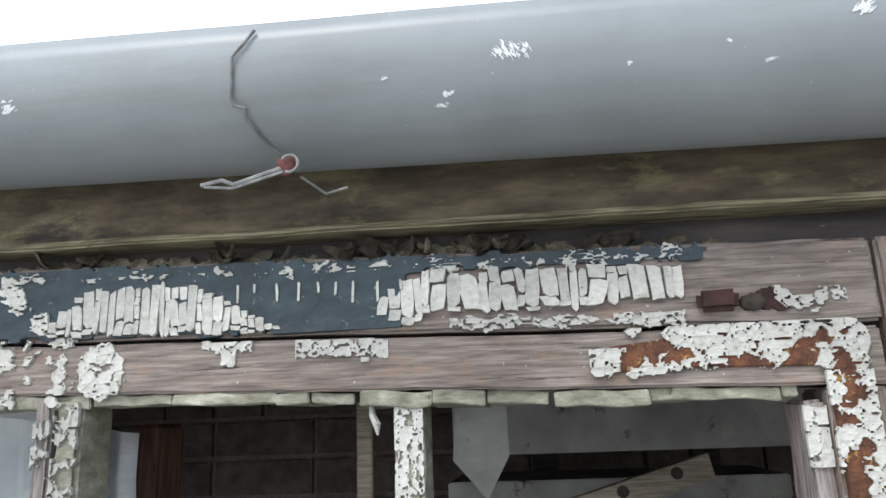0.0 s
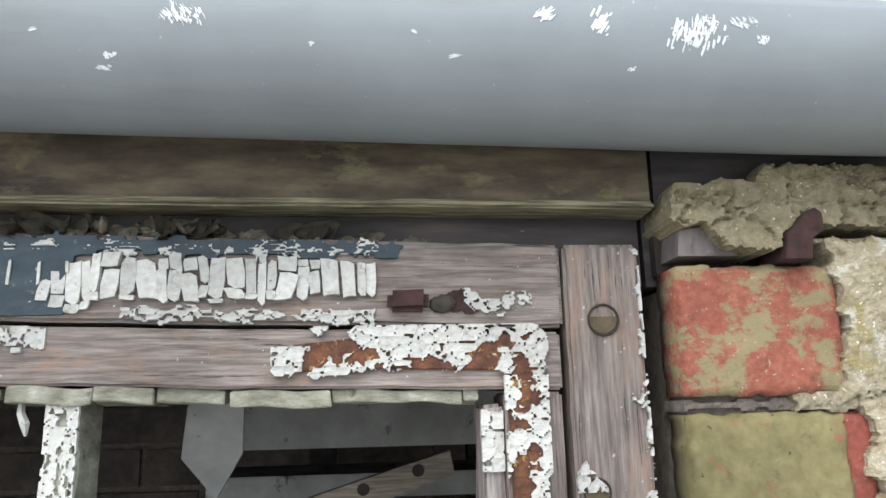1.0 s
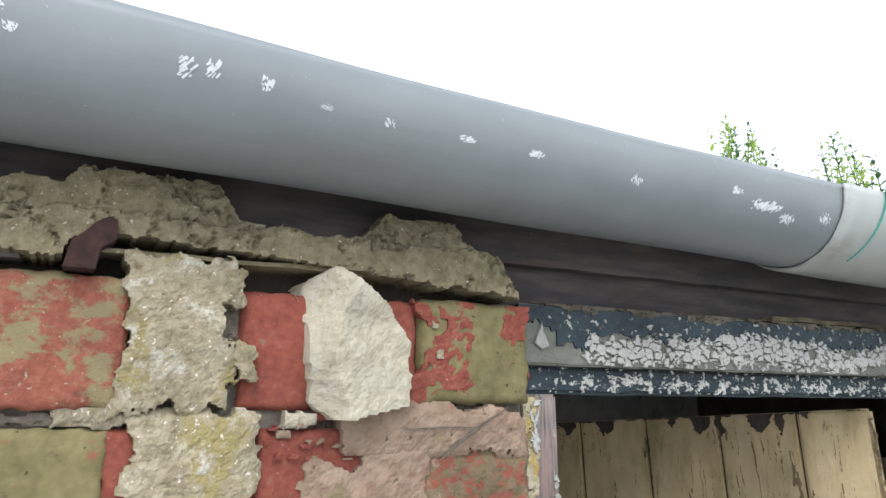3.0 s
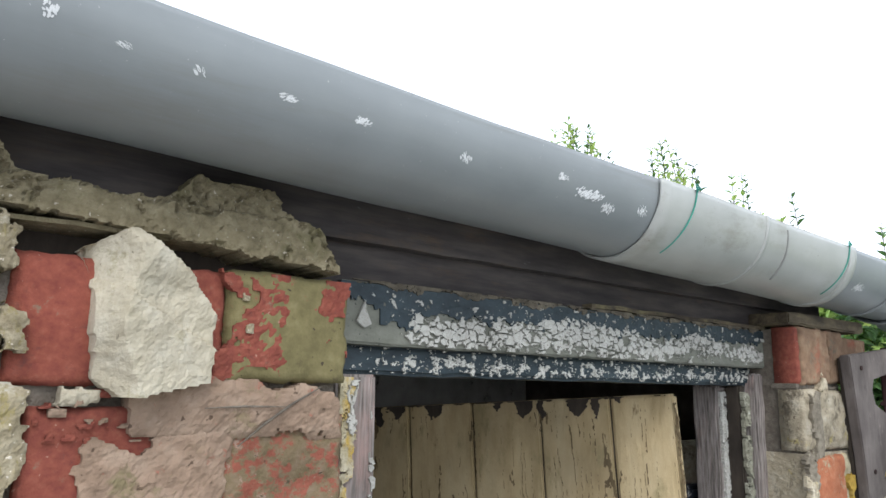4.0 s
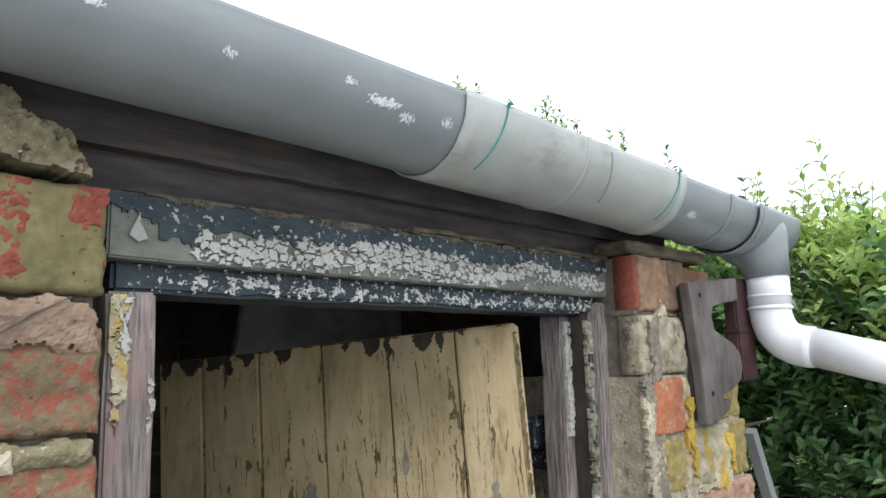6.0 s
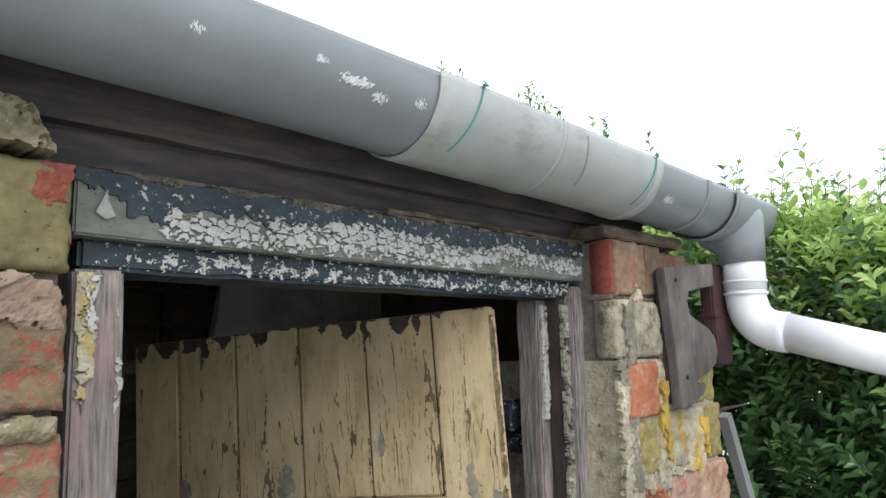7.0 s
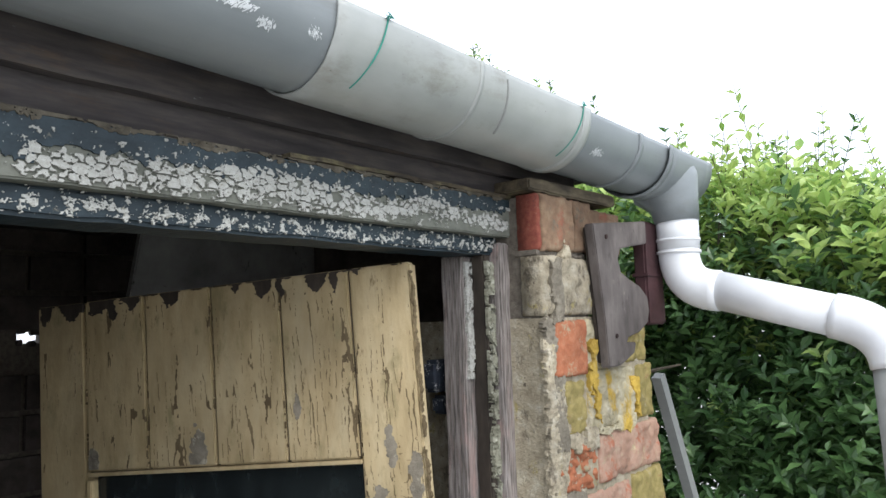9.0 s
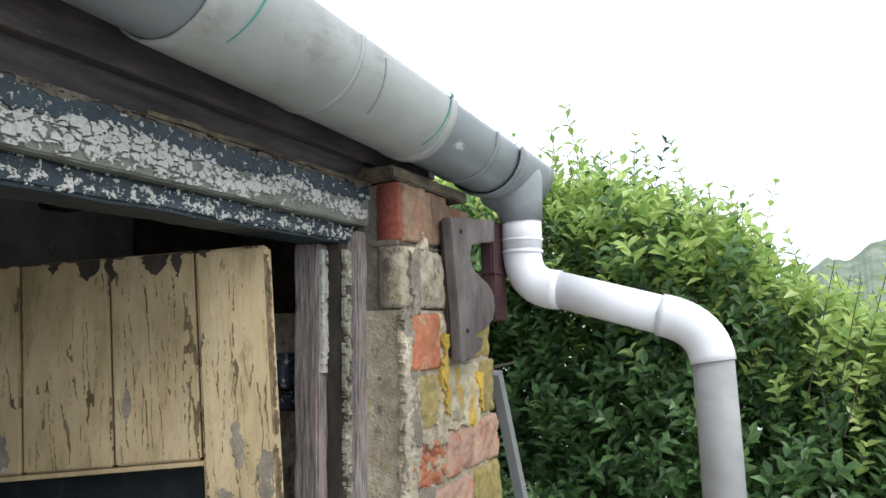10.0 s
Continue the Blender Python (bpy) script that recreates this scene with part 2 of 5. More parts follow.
mortar_pink = mat("pinkish_render", [(0.3, (0.21, 0.145, 0.1)), (0.5, (0.31, 0.218, 0.155)), (0.72, (0.38, 0.285, 0.21))], (45, 45, 70), rough=0.95, bump=0.8,
                  depth=0.0025, bump_scale=160, patch=((0.22, 0.18, 0.1), 0.57, 0.66, 34), patch2=((0.34, 0.13, 0.09), 0.6, 0.65, 70), speck=((0.12, 0.08, 0.055), 0.69, 0.72, 150))
mortar_pale = mat("pale_dry_mortar", [(0.3, (0.43, 0.385, 0.28)), (0.5, (0.54, 0.49, 0.375)), (0.7, (0.6, 0.56, 0.45))], (60, 60, 60), rough=0.95, bump=0.9,
                  depth=0.0022, bump_scale=200, vary=0.03, patch=((0.36, 0.32, 0.2), 0.56, 0.68, 30), speck=((0.26, 0.23, 0.17), 0.69, 0.72, 170))
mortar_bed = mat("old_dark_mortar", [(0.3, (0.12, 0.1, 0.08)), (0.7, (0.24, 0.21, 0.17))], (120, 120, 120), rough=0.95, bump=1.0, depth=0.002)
door_paint = mat("peeling_cream_paint", [(0.28, (0.34, 0.255, 0.13)), (0.5, (0.47, 0.365, 0.205)), (0.72, (0.52, 0.425, 0.26))], (30, 30, 8), rough=0.6, bump=0.5,
                 depth=0.003, bump_scale=(110, 110, 42), patch=((0.24, 0.175, 0.09), 0.6, 0.68, (90, 90, 30)), patch2=((0.3, 0.25, 0.13), 0.54, 0.66, (24, 24, 10)), stain=0.25, vary=0.06)
# dark peeled wood; its colour also stands in for shade in holes and gaps
dark_wood_and_shade = mat("dark_peeled_wood_and_shade", [(0.3, (0.025, 0.02, 0.016)), (0.7, (0.07, 0.055, 0.042))], (60, 60, 20), bump=0.7)
bracket_wood = mat("weathered_bracket_wood", [(0.3, (0.085, 0.072, 0.066)), (0.5, (0.135, 0.115, 0.106)), (0.72, (0.2, 0.175, 0.16))], (40, 40, 14), rough=0.8, bump=0.7,
                   depth=0.0015, bump_scale=(200, 200, 40), patch=((0.3, 0.26, 0.235), 0.6, 0.7, (30, 30, 22)), patch2=((0.055, 0.045, 0.042), 0.58, 0.68, (26, 26, 12)))
maroon = mat("maroon_painted_iron", [(0.3, (0.045, 0.022, 0.024)), (0.7, (0.085, 0.04, 0.042))], (40, 40, 40), rough=0.6, bump=0.4)
debris_mat = mat("dry_leaf_litter", [(0.3, (0.075, 0.062, 0.045)), (0.7, (0.2, 0.175, 0.13))], (90, 90, 90), bump=0.6, vary=0.4, rough=0.9)
moss_mat = mat("dry_moss_and_dirt", [(0.3, (0.045, 0.037, 0.025)), (0.5, (0.1, 0.085, 0.06)), (0.7, (0.19, 0.165, 0.125))], (130, 130, 130), rough=0.95, bump=1.0, depth=0.002, bump_scale=300,
               patch=((0.09, 0.1, 0.045), 0.54, 0.64, 60))
green_string = mat("green_string", [(0.3, (0.03, 0.22, 0.17)), (0.7, (0.05, 0.3, 0.23))], rough=0.7, bump=0)
wire_mat = mat("thin_grey_wire", [(0.3, (0.1, 0.1, 0.1)), (0.7, (0.34, 0.34, 0.32))], (90, 90, 90), rough=0.6, bump=0)
knot_mat = mat("red_plastic_tag", [(0.3, (0.1, 0.035, 0.033)), (0.7, (0.16, 0.055, 0.05))], rough=0.8)
sheet_mat = mat("white_plastic_sheet", [(0.3, (0.72, 0.74, 0.76)), (0.7, (0.86, 0.88, 0.9))], (20, 20, 60), rough=0.35, bump=0.4, depth=0.003)
post_mat = wood("red_brown_post", (0.06, 0.032, 0.022), (0.105, 0.054, 0.037), (0.15, 0.078, 0.055), "z")
inner_grey = mat("dusty_grey_board", [(0.3, (0.3, 0.3, 0.28)), (0.7, (0.46, 0.46, 0.43))], (20, 20, 20), bump=0.3, patch=((0.05, 0.04, 0.035), 0.58, 0.66, (22, 22, 16)))
inner_wood = wood("dusty_plank", (0.2, 0.17, 0.13), (0.3, 0.26, 0.2), (0.38, 0.33, 0.26), "x")
lock_mat = mat("chipped_blue_iron", [(0.3, (0.02, 0.025, 0.035)), (0.7, (0.05, 0.06, 0.08))], (80, 80, 80), rough=0.5,
               patch=((0.6, 0.6, 0.58), 0.57, 0.61, 110), bump=0.5)
# unseen ground, kept pale so it bounces light onto gutter and fascia undersides
bounce_ground = mat("pale_bounce_concrete", [(0.3, (0.42, 0.41, 0.385)), (0.6, (0.5, 0.49, 0.465)), (0.75, (0.56, 0.55, 0.525))], (6, 6, 6), bump=0.7, depth=0.02, bump_scale=40)
roof_felt = mat("roofing_felt", [(0.3, (0.05, 0.05, 0.05)), (0.7, (0.09, 0.09, 0.085))], (60, 60, 60), bump=0.6)
hill_mat = mat("hazy_far_hill", [(0.3, (0.13, 0.18, 0.12)), (0.55, (0.24, 0.29, 0.2)), (0.7, (0.36, 0.38, 0.32))], (0.25, 0.25, 0.6), bump=0)
bark = mat("hedge_twig_bark", [(0.3, (0.06, 0.045, 0.03)), (0.7, (0.12, 0.1, 0.07))], (60, 60, 20), bump=0.6)


def leaf_material(name, dark, bright):
    m = bpy.data.materials.new(name)
    m.use_nodes = True
    n, l = m.node_tree.nodes, m.node_tree.links
    bsdf = n["Principled BSDF"]
    geo = n.new("ShaderNodeNewGeometry")
    r = n.new("ShaderNodeValToRGB")
    r.color_ramp.elements[0].color, r.color_ramp.elements[1].color = (*dark, 1), (*bright, 1)
    info = n.new("ShaderNodeObjectInfo")
    add = n.new("ShaderNodeMath")
    add.operation = "ADD"
    l.new(geo.outputs["Random Per Island"], add.inputs[0])
    l.new(info.outputs["Random"], add.inputs[1])
    fr = n.new("ShaderNodeMath")
    fr.operation = "FRACT"
    l.new(add.outputs[0], fr.inputs[0])
    l.new(fr.outputs[0], r.inputs["Fac"])
    l.new(r.outputs["Color"], bsdf.inputs["Base Color"])
    bsdf.inputs["Roughness"].default_value = 0.32
    tr = n.new("ShaderNodeBsdfTranslucent")
    l.new(r.outputs["Color"], tr.inputs["Color"])
    mx = n.new("ShaderNodeMixShader")
    mx.inputs["Fac"].default_value = 0.35
    l.new(bsdf.outputs["BSDF"], mx.inputs[1])
    l.new(tr.outputs["BSDF"], mx.inputs[2])
    l.new(mx.outputs["Shader"], n["Material Output"].inputs["Surface"])
    return m


leaf_old = leaf_material("privet_leaf", (0.05, 0.115, 0.04), (0.155, 0.28, 0.095))
leaf_young = leaf_material("young_privet_leaf", (0.22, 0.37, 0.085), (0.56, 0.68, 0.22))

glass = bpy.data.materials.new("dusty_glass")
glass.use_nodes = True
gb = glass.node_tree.nodes["Principled BSDF"]
gb.inputs["Base Color"].default_value = (0.85, 0.9, 0.9, 1)
gb.inputs["Roughness"].default_value = 0.08
gb.inputs["Transmission Weight"].default_value = 1.0
gb.inputs["IOR"].default_value = 1.45
# pale greenish patches paint a reflection into the dark glass
dark_pane = mat("dark_glass_painted_reflection", [(0.3, (0.008, 0.011, 0.012)), (0.6, (0.02, 0.026, 0.027)), (0.75, (0.09, 0.105, 0.1))], (30, 30, 12), rough=0.16, bump=0.05,
                spec=0.6, patch=((0.14, 0.17, 0.16), 0.6, 0.7, (24, 24, 8)))


# ---- mesh helpers ----
def mesh_of(name, bm, material):
    me = bpy.data.meshes.new(name)
    bmesh.ops.recalc_face_normals(bm, faces=bm.faces)
    bm.to_mesh(me)
    bm.free()
    me.materials.append(material)
    return me


def part(name, bm, material, parent=None, label="", smooth=False):
    me = mesh_of(name, bm, material)
    if smooth:
        for p in me.polygons:
            p.use_smooth = True
    ob = new(name, me)
    ob.parent = parent
    if label:
        tagged(ob, label)
    return ob


def thing(name, label, category, kind="", group=""):
    ob = new(name)
    ob.empty_display_size = 0.05
    return tagged(ob, label, category, group, kind)


def add_box(bm, x0, x1, y0, y1, z0, z1, bevel=0.0, cut=0, rough=0.0, seed=0):
    b = bmesh.new()
    bmesh.ops.create_cube(b, size=1)
    for v in b.verts:
        v.co = Vector(((x0 + x1) / 2 + v.co.x * (x1 - x0), (y0 + y1) / 2 + v.co.y * (y1 - y0), (z0 + z1) / 2 + v.co.z * (z1 - z0)))
    if bevel:
        bmesh.ops.bevel(b, geom=b.edges[:], offset=bevel, segments=2, affect="EDGES")
    if cut:
        long = max(x1 - x0, y1 - y0, z1 - z0)
        es = [e for e in b.edges if e.calc_length() > long * 0.7]
        bmesh.ops.subdivide_edges(b, edges=es, cuts=cut, use_grid_fill=True)
    if rough:
        for v in b.verts:
            v.co += noise.noise_vector(v.co * 45 + Vector((seed, 0, 0))) * rough
    me = bpy.data.meshes.new("tmp")
    b.to_mesh(me)
    b.free()
    bm.from_mesh(me)
    bpy.data.meshes.remove(me)
    return bm


def box(*a, **k):
    return add_box(bmesh.new(), *a, **k)


def prism(points, y0, y1, bevel=0.0):
    """An outline in (x, z) given depth from y0 to y1."""
    bm = bmesh.new()
    vs = [bm.verts.new((x, y0, z)) for x, z in points]
    f = bm.faces.new(vs)
    g = bmesh.ops.extrude_face_region(bm, geom=[f])
    for v in g["geom"]:
        if isinstance(v, bmesh.types.BMVert):
            v.co.y = y1
    if bevel:
        bmesh.ops.bevel(bm, geom=bm.edges[:], offset=bevel, segments=2, affect="EDGES")
    return bm


def crust(x0, x1, z0, z1, step, inside, front, back):
    """A lump with an uneven front: a fine sheet where inside(x, z) > 0, at y = front(x, z), closed to the back."""
    nx, nz = max(2, round((x1 - x0) / step)), max(2, round((z1 - z0) / step))
    bm, cells, vf, vb = bmesh.new(), set(), {}, {}
    at = lambda i, k: (x0 + (x1 - x0) * i / nx, z0 + (z1 - z0) * k / nz)
    for i in range(nx):
        for k in range(nz):
            if inside(*at(i + 0.5, k + 0.5)) > 0:
                cells.add((i, k))

    def vert(store, i, k, f):
        if (i, k) not in store:
            x, z = at(i, k)
            n = noise.noise_vector(Vector((x * 400, z * 400, 3)))
            store[i, k] = bm.verts.new((x + n.x * step * 0.35, f(x, z), z + n.y * step * 0.35))
        return store[i, k]
    for i, k in cells:
        q = [(i, k), (i + 1, k), (i + 1, k + 1), (i, k + 1)]
        bm.faces.new([vert(vf, a, b, front) for a, b in q])
        for (a, b), nb in zip(zip(q, q[1:] + q[:1]), ((i, k - 1), (i + 1, k), (i, k + 1), (i - 1, k))):
            if nb not in cells:
                f = lambda x, z: back
                bm.faces.new([vert(vf, *a, front), vert(vf, *b, front), vert(vb, *b, f), vert(vb, *a, f)])
    for _ in range(3):
        bmesh.ops.smooth_vert(bm, verts=bm.verts[:], factor=0.4, use_axis_x=True, use_axis_y=False, use_axis_z=True)
    return bm


def fbm(x, z, s, seed=0.0):
    return noise.fractal(Vector((x * s, seed, z * s)), 0.8, 2.1, 5)


def ragged(x0, x1, z0, z1, amp=0.003, seed=0.0, freq=60):
    """An inside() for crust: a rectangle with an uneven rim."""
    def f(x, z):
        return min(x - x0, x1 - x, z - z0, z1 - z) + amp * fbm(x, z, freq, seed) - amp * 0.4
    return f


def worn_brick(name, x0, x1, z0, z1, y, material, parent, wear=0.002, step=0.004, seed=0.0, label=""):
    """A brick with a pitted face, rounded arrises and an uneven outline."""
    nx, nz = max(6, round((x1 - x0) / step)), max(6, round((z1 - z0) / step))
    bm = bmesh.new()

    def place(i, k):
        x, z = x0 + (x1 - x0) * i / nx, z0 + (z1 - z0) * k / nz
        e = min(x - x0, x1 - x, z - z0, z1 - z)
        rim = math.exp(-e / 0.006)
        n = Vector((fbm(x, z, 90, seed + 5), 0, fbm(x, z, 90, seed + 9)))
        chip = max(0.0, fbm(x, z, 35, seed + 2)) * 0.006 * rim
        return x + n.x * 0.0016 * rim, y + math.exp(-e / 0.0016) * 0.0028 + chip + wear * 0.6 * fbm(x, z, 60, seed), z + n.z * 0.0016 * rim
    g = [[bm.verts.new(place(i, k)) for k in range(nz + 1)] for i in range(nx + 1)]
    for i in range(nx):
        for k in range(nz):
            bm.faces.new((g[i][k], g[i + 1][k], g[i + 1][k + 1], g[i][k + 1]))
    border = [g[i][0] for i in range(nx)] + [g[nx][k] for k in range(nz)] + [g[i][nz] for i in range(nx, 0, -1)] + [g[0][k] for k in range(nz, 0, -1)]
    mid = [bm.verts.new((v.co.x, y + 0.03, v.co.z)) for v in border]
    for k in range(len(border)):
        j = (k + 1) % len(border)
        bm.faces.new((border[k], border[j], mid[j], mid[k]))
    bm.faces.new(mid)
    ob = part(name, bm, material, parent, label, smooth=True)
    return ob


def tube(points, radius, sides=12, bm=None, caps=True):
    """A tube along a path of points."""
    bm = bm or bmesh.new()
    pts = [Vector(p) for p in points]
    rings, side = [], None
    for i, p in enumerate(pts):
        d = (pts[min(i + 1, len(pts) - 1)] - pts[max(i - 1, 0)]).normalized()
        if side is None:
            side = d.orthogonal().normalized()
        side = (side - d * side.dot(d)).normalized()
        up = d.cross(side)
        r = radius[i] if isinstance(radius, (list, tuple)) else radius
        rings.append([bm.verts.new(p + (side * math.cos(a) + up * math.sin(a)) * r) for a in (2 * math.pi * k / sides for k in range(sides))])
    for a, b in zip(rings, rings[1:]):
        for k in range(sides):
            bm.faces.new((a[k], a[(k + 1) % sides], b[(k + 1) % sides], b[k]))
    if caps:
        bm.faces.new(rings[0][::-1])
        bm.faces.new(rings[-1])
    return bm


# unit paint chips, shared by all flaking paint
def unit_chip(seed, material, pulled=0.3):
    r = random.Random(seed)
    bm = bmesh.new()
    base, top = [], []
    lean = r.uniform(-0.14, 0.14)
    for px, pz in ((-1, -1), (0, -1), (1, -1), (1, 0), (1, 1), (0, 1), (-1, 1), (-1, 0)):
        pull = r.uniform(0, pulled) if px and pz else r.uniform(-0.08, 0.08)
        px, pz = px * 0.5 * (1 - pull) + lean * pz + r.uniform(-0.07, 0.07), pz * 0.5 * (1 - pull) + r.uniform(-0.07, 0.07)
        base.append(bm.verts.new((px, 0.6, pz)))
        top.append(bm.verts.new((px * 0.97, -1 - r.uniform(0, 0.35), pz * 0.97)))
    mid = bm.verts.new((r.uniform(-0.1, 0.1), -0.85, r.uniform(-0.1, 0.1)))
    for k in range(8):
        j = (k + 1) % 8
        bm.faces.new((base[k], base[j], top[j], top[k]))
        bm.faces.new((top[k], top[j], mid))
    return mesh_of("paint_chip", bm, material)


WHITE_CHIPS = [unit_chip(s, chip_paint, 0.14) for s in range(16)]


def strips(parent, x0, x1, width, bottom, top, y, thick, seed, slope=0.0, xref=0.0, cuts=1.2, meshes=WHITE_CHIPS):
    """Paint broken into upright strips between bottom(x) and top(x)."""
    r = random.Random(seed)
    x = x0
    while x < x1:
        w = width * r.uniform(0.6, 1.5)
        cx = x + w / 2
        zb, zt = bottom(cx) + r.uniform(-0.0015, 0.002), top(cx) + r.uniform(-0.002, 0.0015)
        n = 1 + int(r.random() * cuts * 1.99)
        edges = sorted([zb, zt] + [zb + (zt - zb) * (r.uniform(0.1, 0.35) if r.random() < 0.6 else r.uniform(0.6, 0.9)) for _ in range(n - 1)])
        for a, b in zip(edges, edges[1:]):
            if b - a < 0.0015:
                continue
            ob = new("paint_chip", r.choice(meshes))
            ob.parent = parent
            ob.matrix_basis = (Matrix.Translation((cx, y, (a + b) / 2 + slope * (cx - xref))) @ Euler((radians(r.uniform(-3, 3)), radians(r.uniform(-3, 3)), radians(r.uniform(-5, 5)))).to_matrix().to_4x4()
                               @ Matrix.Diagonal((w * r.uniform(0.9, 1.0), thick * r.uniform(0.7, 1.5), (b - a) * 0.98, 1)))
        x += w


def crackle(parent, x0, x1, z0, z1, region, y, thick, cell, gap, seed, material, name="crazed_paint", step=0.0011, label=""):
    """Crazed old paint: curled islands parted by cracks, wherever region(x, z) > 0."""
    def cells(x, z):
        d = noise.voronoi(Vector((x / cell[0] + 0.35 * noise.noise(Vector((x * 300, z * 300, seed))), seed * 3.7, z / cell[1])))[0]
        return d[1] - d[0]

    def inside(x, z):
        return min(region(x, z), cells(x, z) - gap * (0.7 + 0.8 * noise.noise(Vector((x * 90, z * 90, seed + 2)))))

    def front(x, z):
        return y - thick * (0.7 + 0.8 * math.exp(-cells(x, z) * 5))
    ob = part(name, crust(x0, x1, z0, z1, step, inside, front, y + 0.001), material, parent, label)
    return tagged(ob, kind="stuff")


# tan colour that paints the lit lower part inside the bored holes
lit_throat_wood = mat("tan_lit_throat_wood", [(0.3, (0.07, 0.052, 0.03)), (0.7, (0.14, 0.105, 0.06))], (90, 90, 90), bump=0.6)
# lighter olive wood: the bead's edge highlight is put into the colour
bead_highlight_wood = wood("highlighted_bead_wood", (0.08, 0.066, 0.04), (0.17, 0.15, 0.09), (0.27, 0.245, 0.155), "x", patch=((0.1, 0.085, 0.05), 0.58, 0.68, (20, 40, 40)))

split_wood = mat("brown_bare_split", [(0.3, (0.1, 0.07, 0.036)), (0.7, (0.22, 0.165, 0.09))], (60, 60, 20), bump=0.5)


# ---- ground and distance ----
bm = bmesh.new()
bmesh.ops.create_grid(bm, x_segments=60, y_segments=60, size=300)
for v in bm.verts:
    v.co.z = 0.15 * noise.noise(v.co * 0.02) if v.co.length > 14 else 0.0
tagged(part("ground", bm, bounce_ground), "unseen yard round the shed, made pale to bounce light", "ground", kind="structure")

bm = bmesh.new()
ring = []
for k in range(241):
    a = radians(-40 + 80 * k / 240)
    h = float(np.interp(math.degrees(a), (-40, -14, -8, -4, 0, 5, 40), (34, 27, 22, 17.5, 12, 8, 6))) + 1.2 * noise.noise(Vector((a * 40, 0, 9))) + 0.5 * noise.noise(Vector((a * 160, 0, 3)))
    p = Vector((120 * math.cos(a), 120 * math.sin(a) - 10, 0))
    ring.append((bm.verts.new(p), bm.verts.new(p * 1.25 + Vector((0, 0, h + 1.7)))))
for a, b in zip(ring, ring[1:]):
    bm.faces.new((a[0], b[0], b[1], a[1]))
tagged(part("backdrop", bm, hill_mat), "hazy green hill far beyond the hedge", "hill", kind="structure")

# ---- shed walls (behind the brick faces), floor, roof ----
WX0, WX1, WY1 = -1.15, 1.485, 1.62          # shed plan
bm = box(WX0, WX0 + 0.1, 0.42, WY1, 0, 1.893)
wall_west = tagged(part("wall_west", bm, brick_dark), "dark brick side wall of the shed", "wall", kind="structure")
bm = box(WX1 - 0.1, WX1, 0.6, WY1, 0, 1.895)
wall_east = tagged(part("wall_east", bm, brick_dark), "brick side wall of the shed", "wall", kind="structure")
bm = bmesh.new()
HX, HZ = 1.048, 1.656                       # a small gap where daylight comes in
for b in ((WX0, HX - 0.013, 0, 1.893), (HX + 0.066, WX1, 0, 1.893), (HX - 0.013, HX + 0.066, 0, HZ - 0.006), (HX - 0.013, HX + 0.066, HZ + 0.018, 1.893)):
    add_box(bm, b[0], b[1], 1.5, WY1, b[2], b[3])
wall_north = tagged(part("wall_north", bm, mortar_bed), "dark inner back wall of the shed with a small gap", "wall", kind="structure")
bm = bmesh.new()
r = random.Random(3)
for row in range(24):
    z = 0.02 + row * 0.079
    x = WX0 + 0.1 - (row % 2) * 0.11
    while x < WX1 - 0.12:
        w = r.choice((0.21, 0.21, 0.1))
        if not (x - 0.005 < HX + 0.022 and x + w > HX - 0.015 and z < HZ + 0.02 and z + 0.068 > HZ - 0.015):
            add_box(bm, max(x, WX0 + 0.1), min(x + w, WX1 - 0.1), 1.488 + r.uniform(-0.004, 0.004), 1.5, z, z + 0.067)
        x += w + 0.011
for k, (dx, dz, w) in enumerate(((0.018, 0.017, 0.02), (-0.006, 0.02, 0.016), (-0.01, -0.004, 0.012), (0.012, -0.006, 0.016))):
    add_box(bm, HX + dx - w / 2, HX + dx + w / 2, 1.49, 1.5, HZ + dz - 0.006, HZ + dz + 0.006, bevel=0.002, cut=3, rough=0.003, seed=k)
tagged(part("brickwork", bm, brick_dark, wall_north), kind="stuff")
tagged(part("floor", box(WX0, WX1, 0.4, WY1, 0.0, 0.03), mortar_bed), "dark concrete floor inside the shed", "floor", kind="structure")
def fall(x):
    return -0.026 * (x - 0.5)


boards = box(WX0, WX1, 0.47, WY1, 1.895, 1.912)
for v in boards.verts:
    v.co.z += min(0.0, fall(v.co.x) * 0.8)
tagged(part("ceiling", boards, dark_wood), "dark boarded underside of the shed roof", "ceiling", kind="structure")
roof = bmesh.new()
for k in range(3):
    add_box(roof, WX0 - 0.03, WX1 - 0.02, 0.44 + k * 0.4, 0.85 + k * 0.4, 1.9165 + k * 0.003, 1.9225 + k * 0.003)
for v in roof.verts:
    v.co.z += min(0.0, fall(v.co.x) * 0.8 + 0.004)
tagged(part("roof", roof, roof_felt), "flat felt-covered shed roof", "roof", kind="structure")
hung = bmesh.new()
for k in range(6):
    add_box(hung, -0.9 + k * 0.42, -0.85 + k * 0.42, 0.48, 1.48, 1.835, 1.895, bevel=0.003)
tagged(part("rafter", hung, dark_wood), "dark sawn rafters under the roof boards", "rafter", kind="structure")

# ---- fascia under the gutter ----
fascia = thing("fascia", "stained brown timber fascia board with a bead along its lower edge", "fascia board", "structure")


def zf(x):
    return -0.011 * (x - 0.2)


def sheared(bm, f):
    for v in bm.verts:
        v.co.z += f(v.co.x)
    return bm


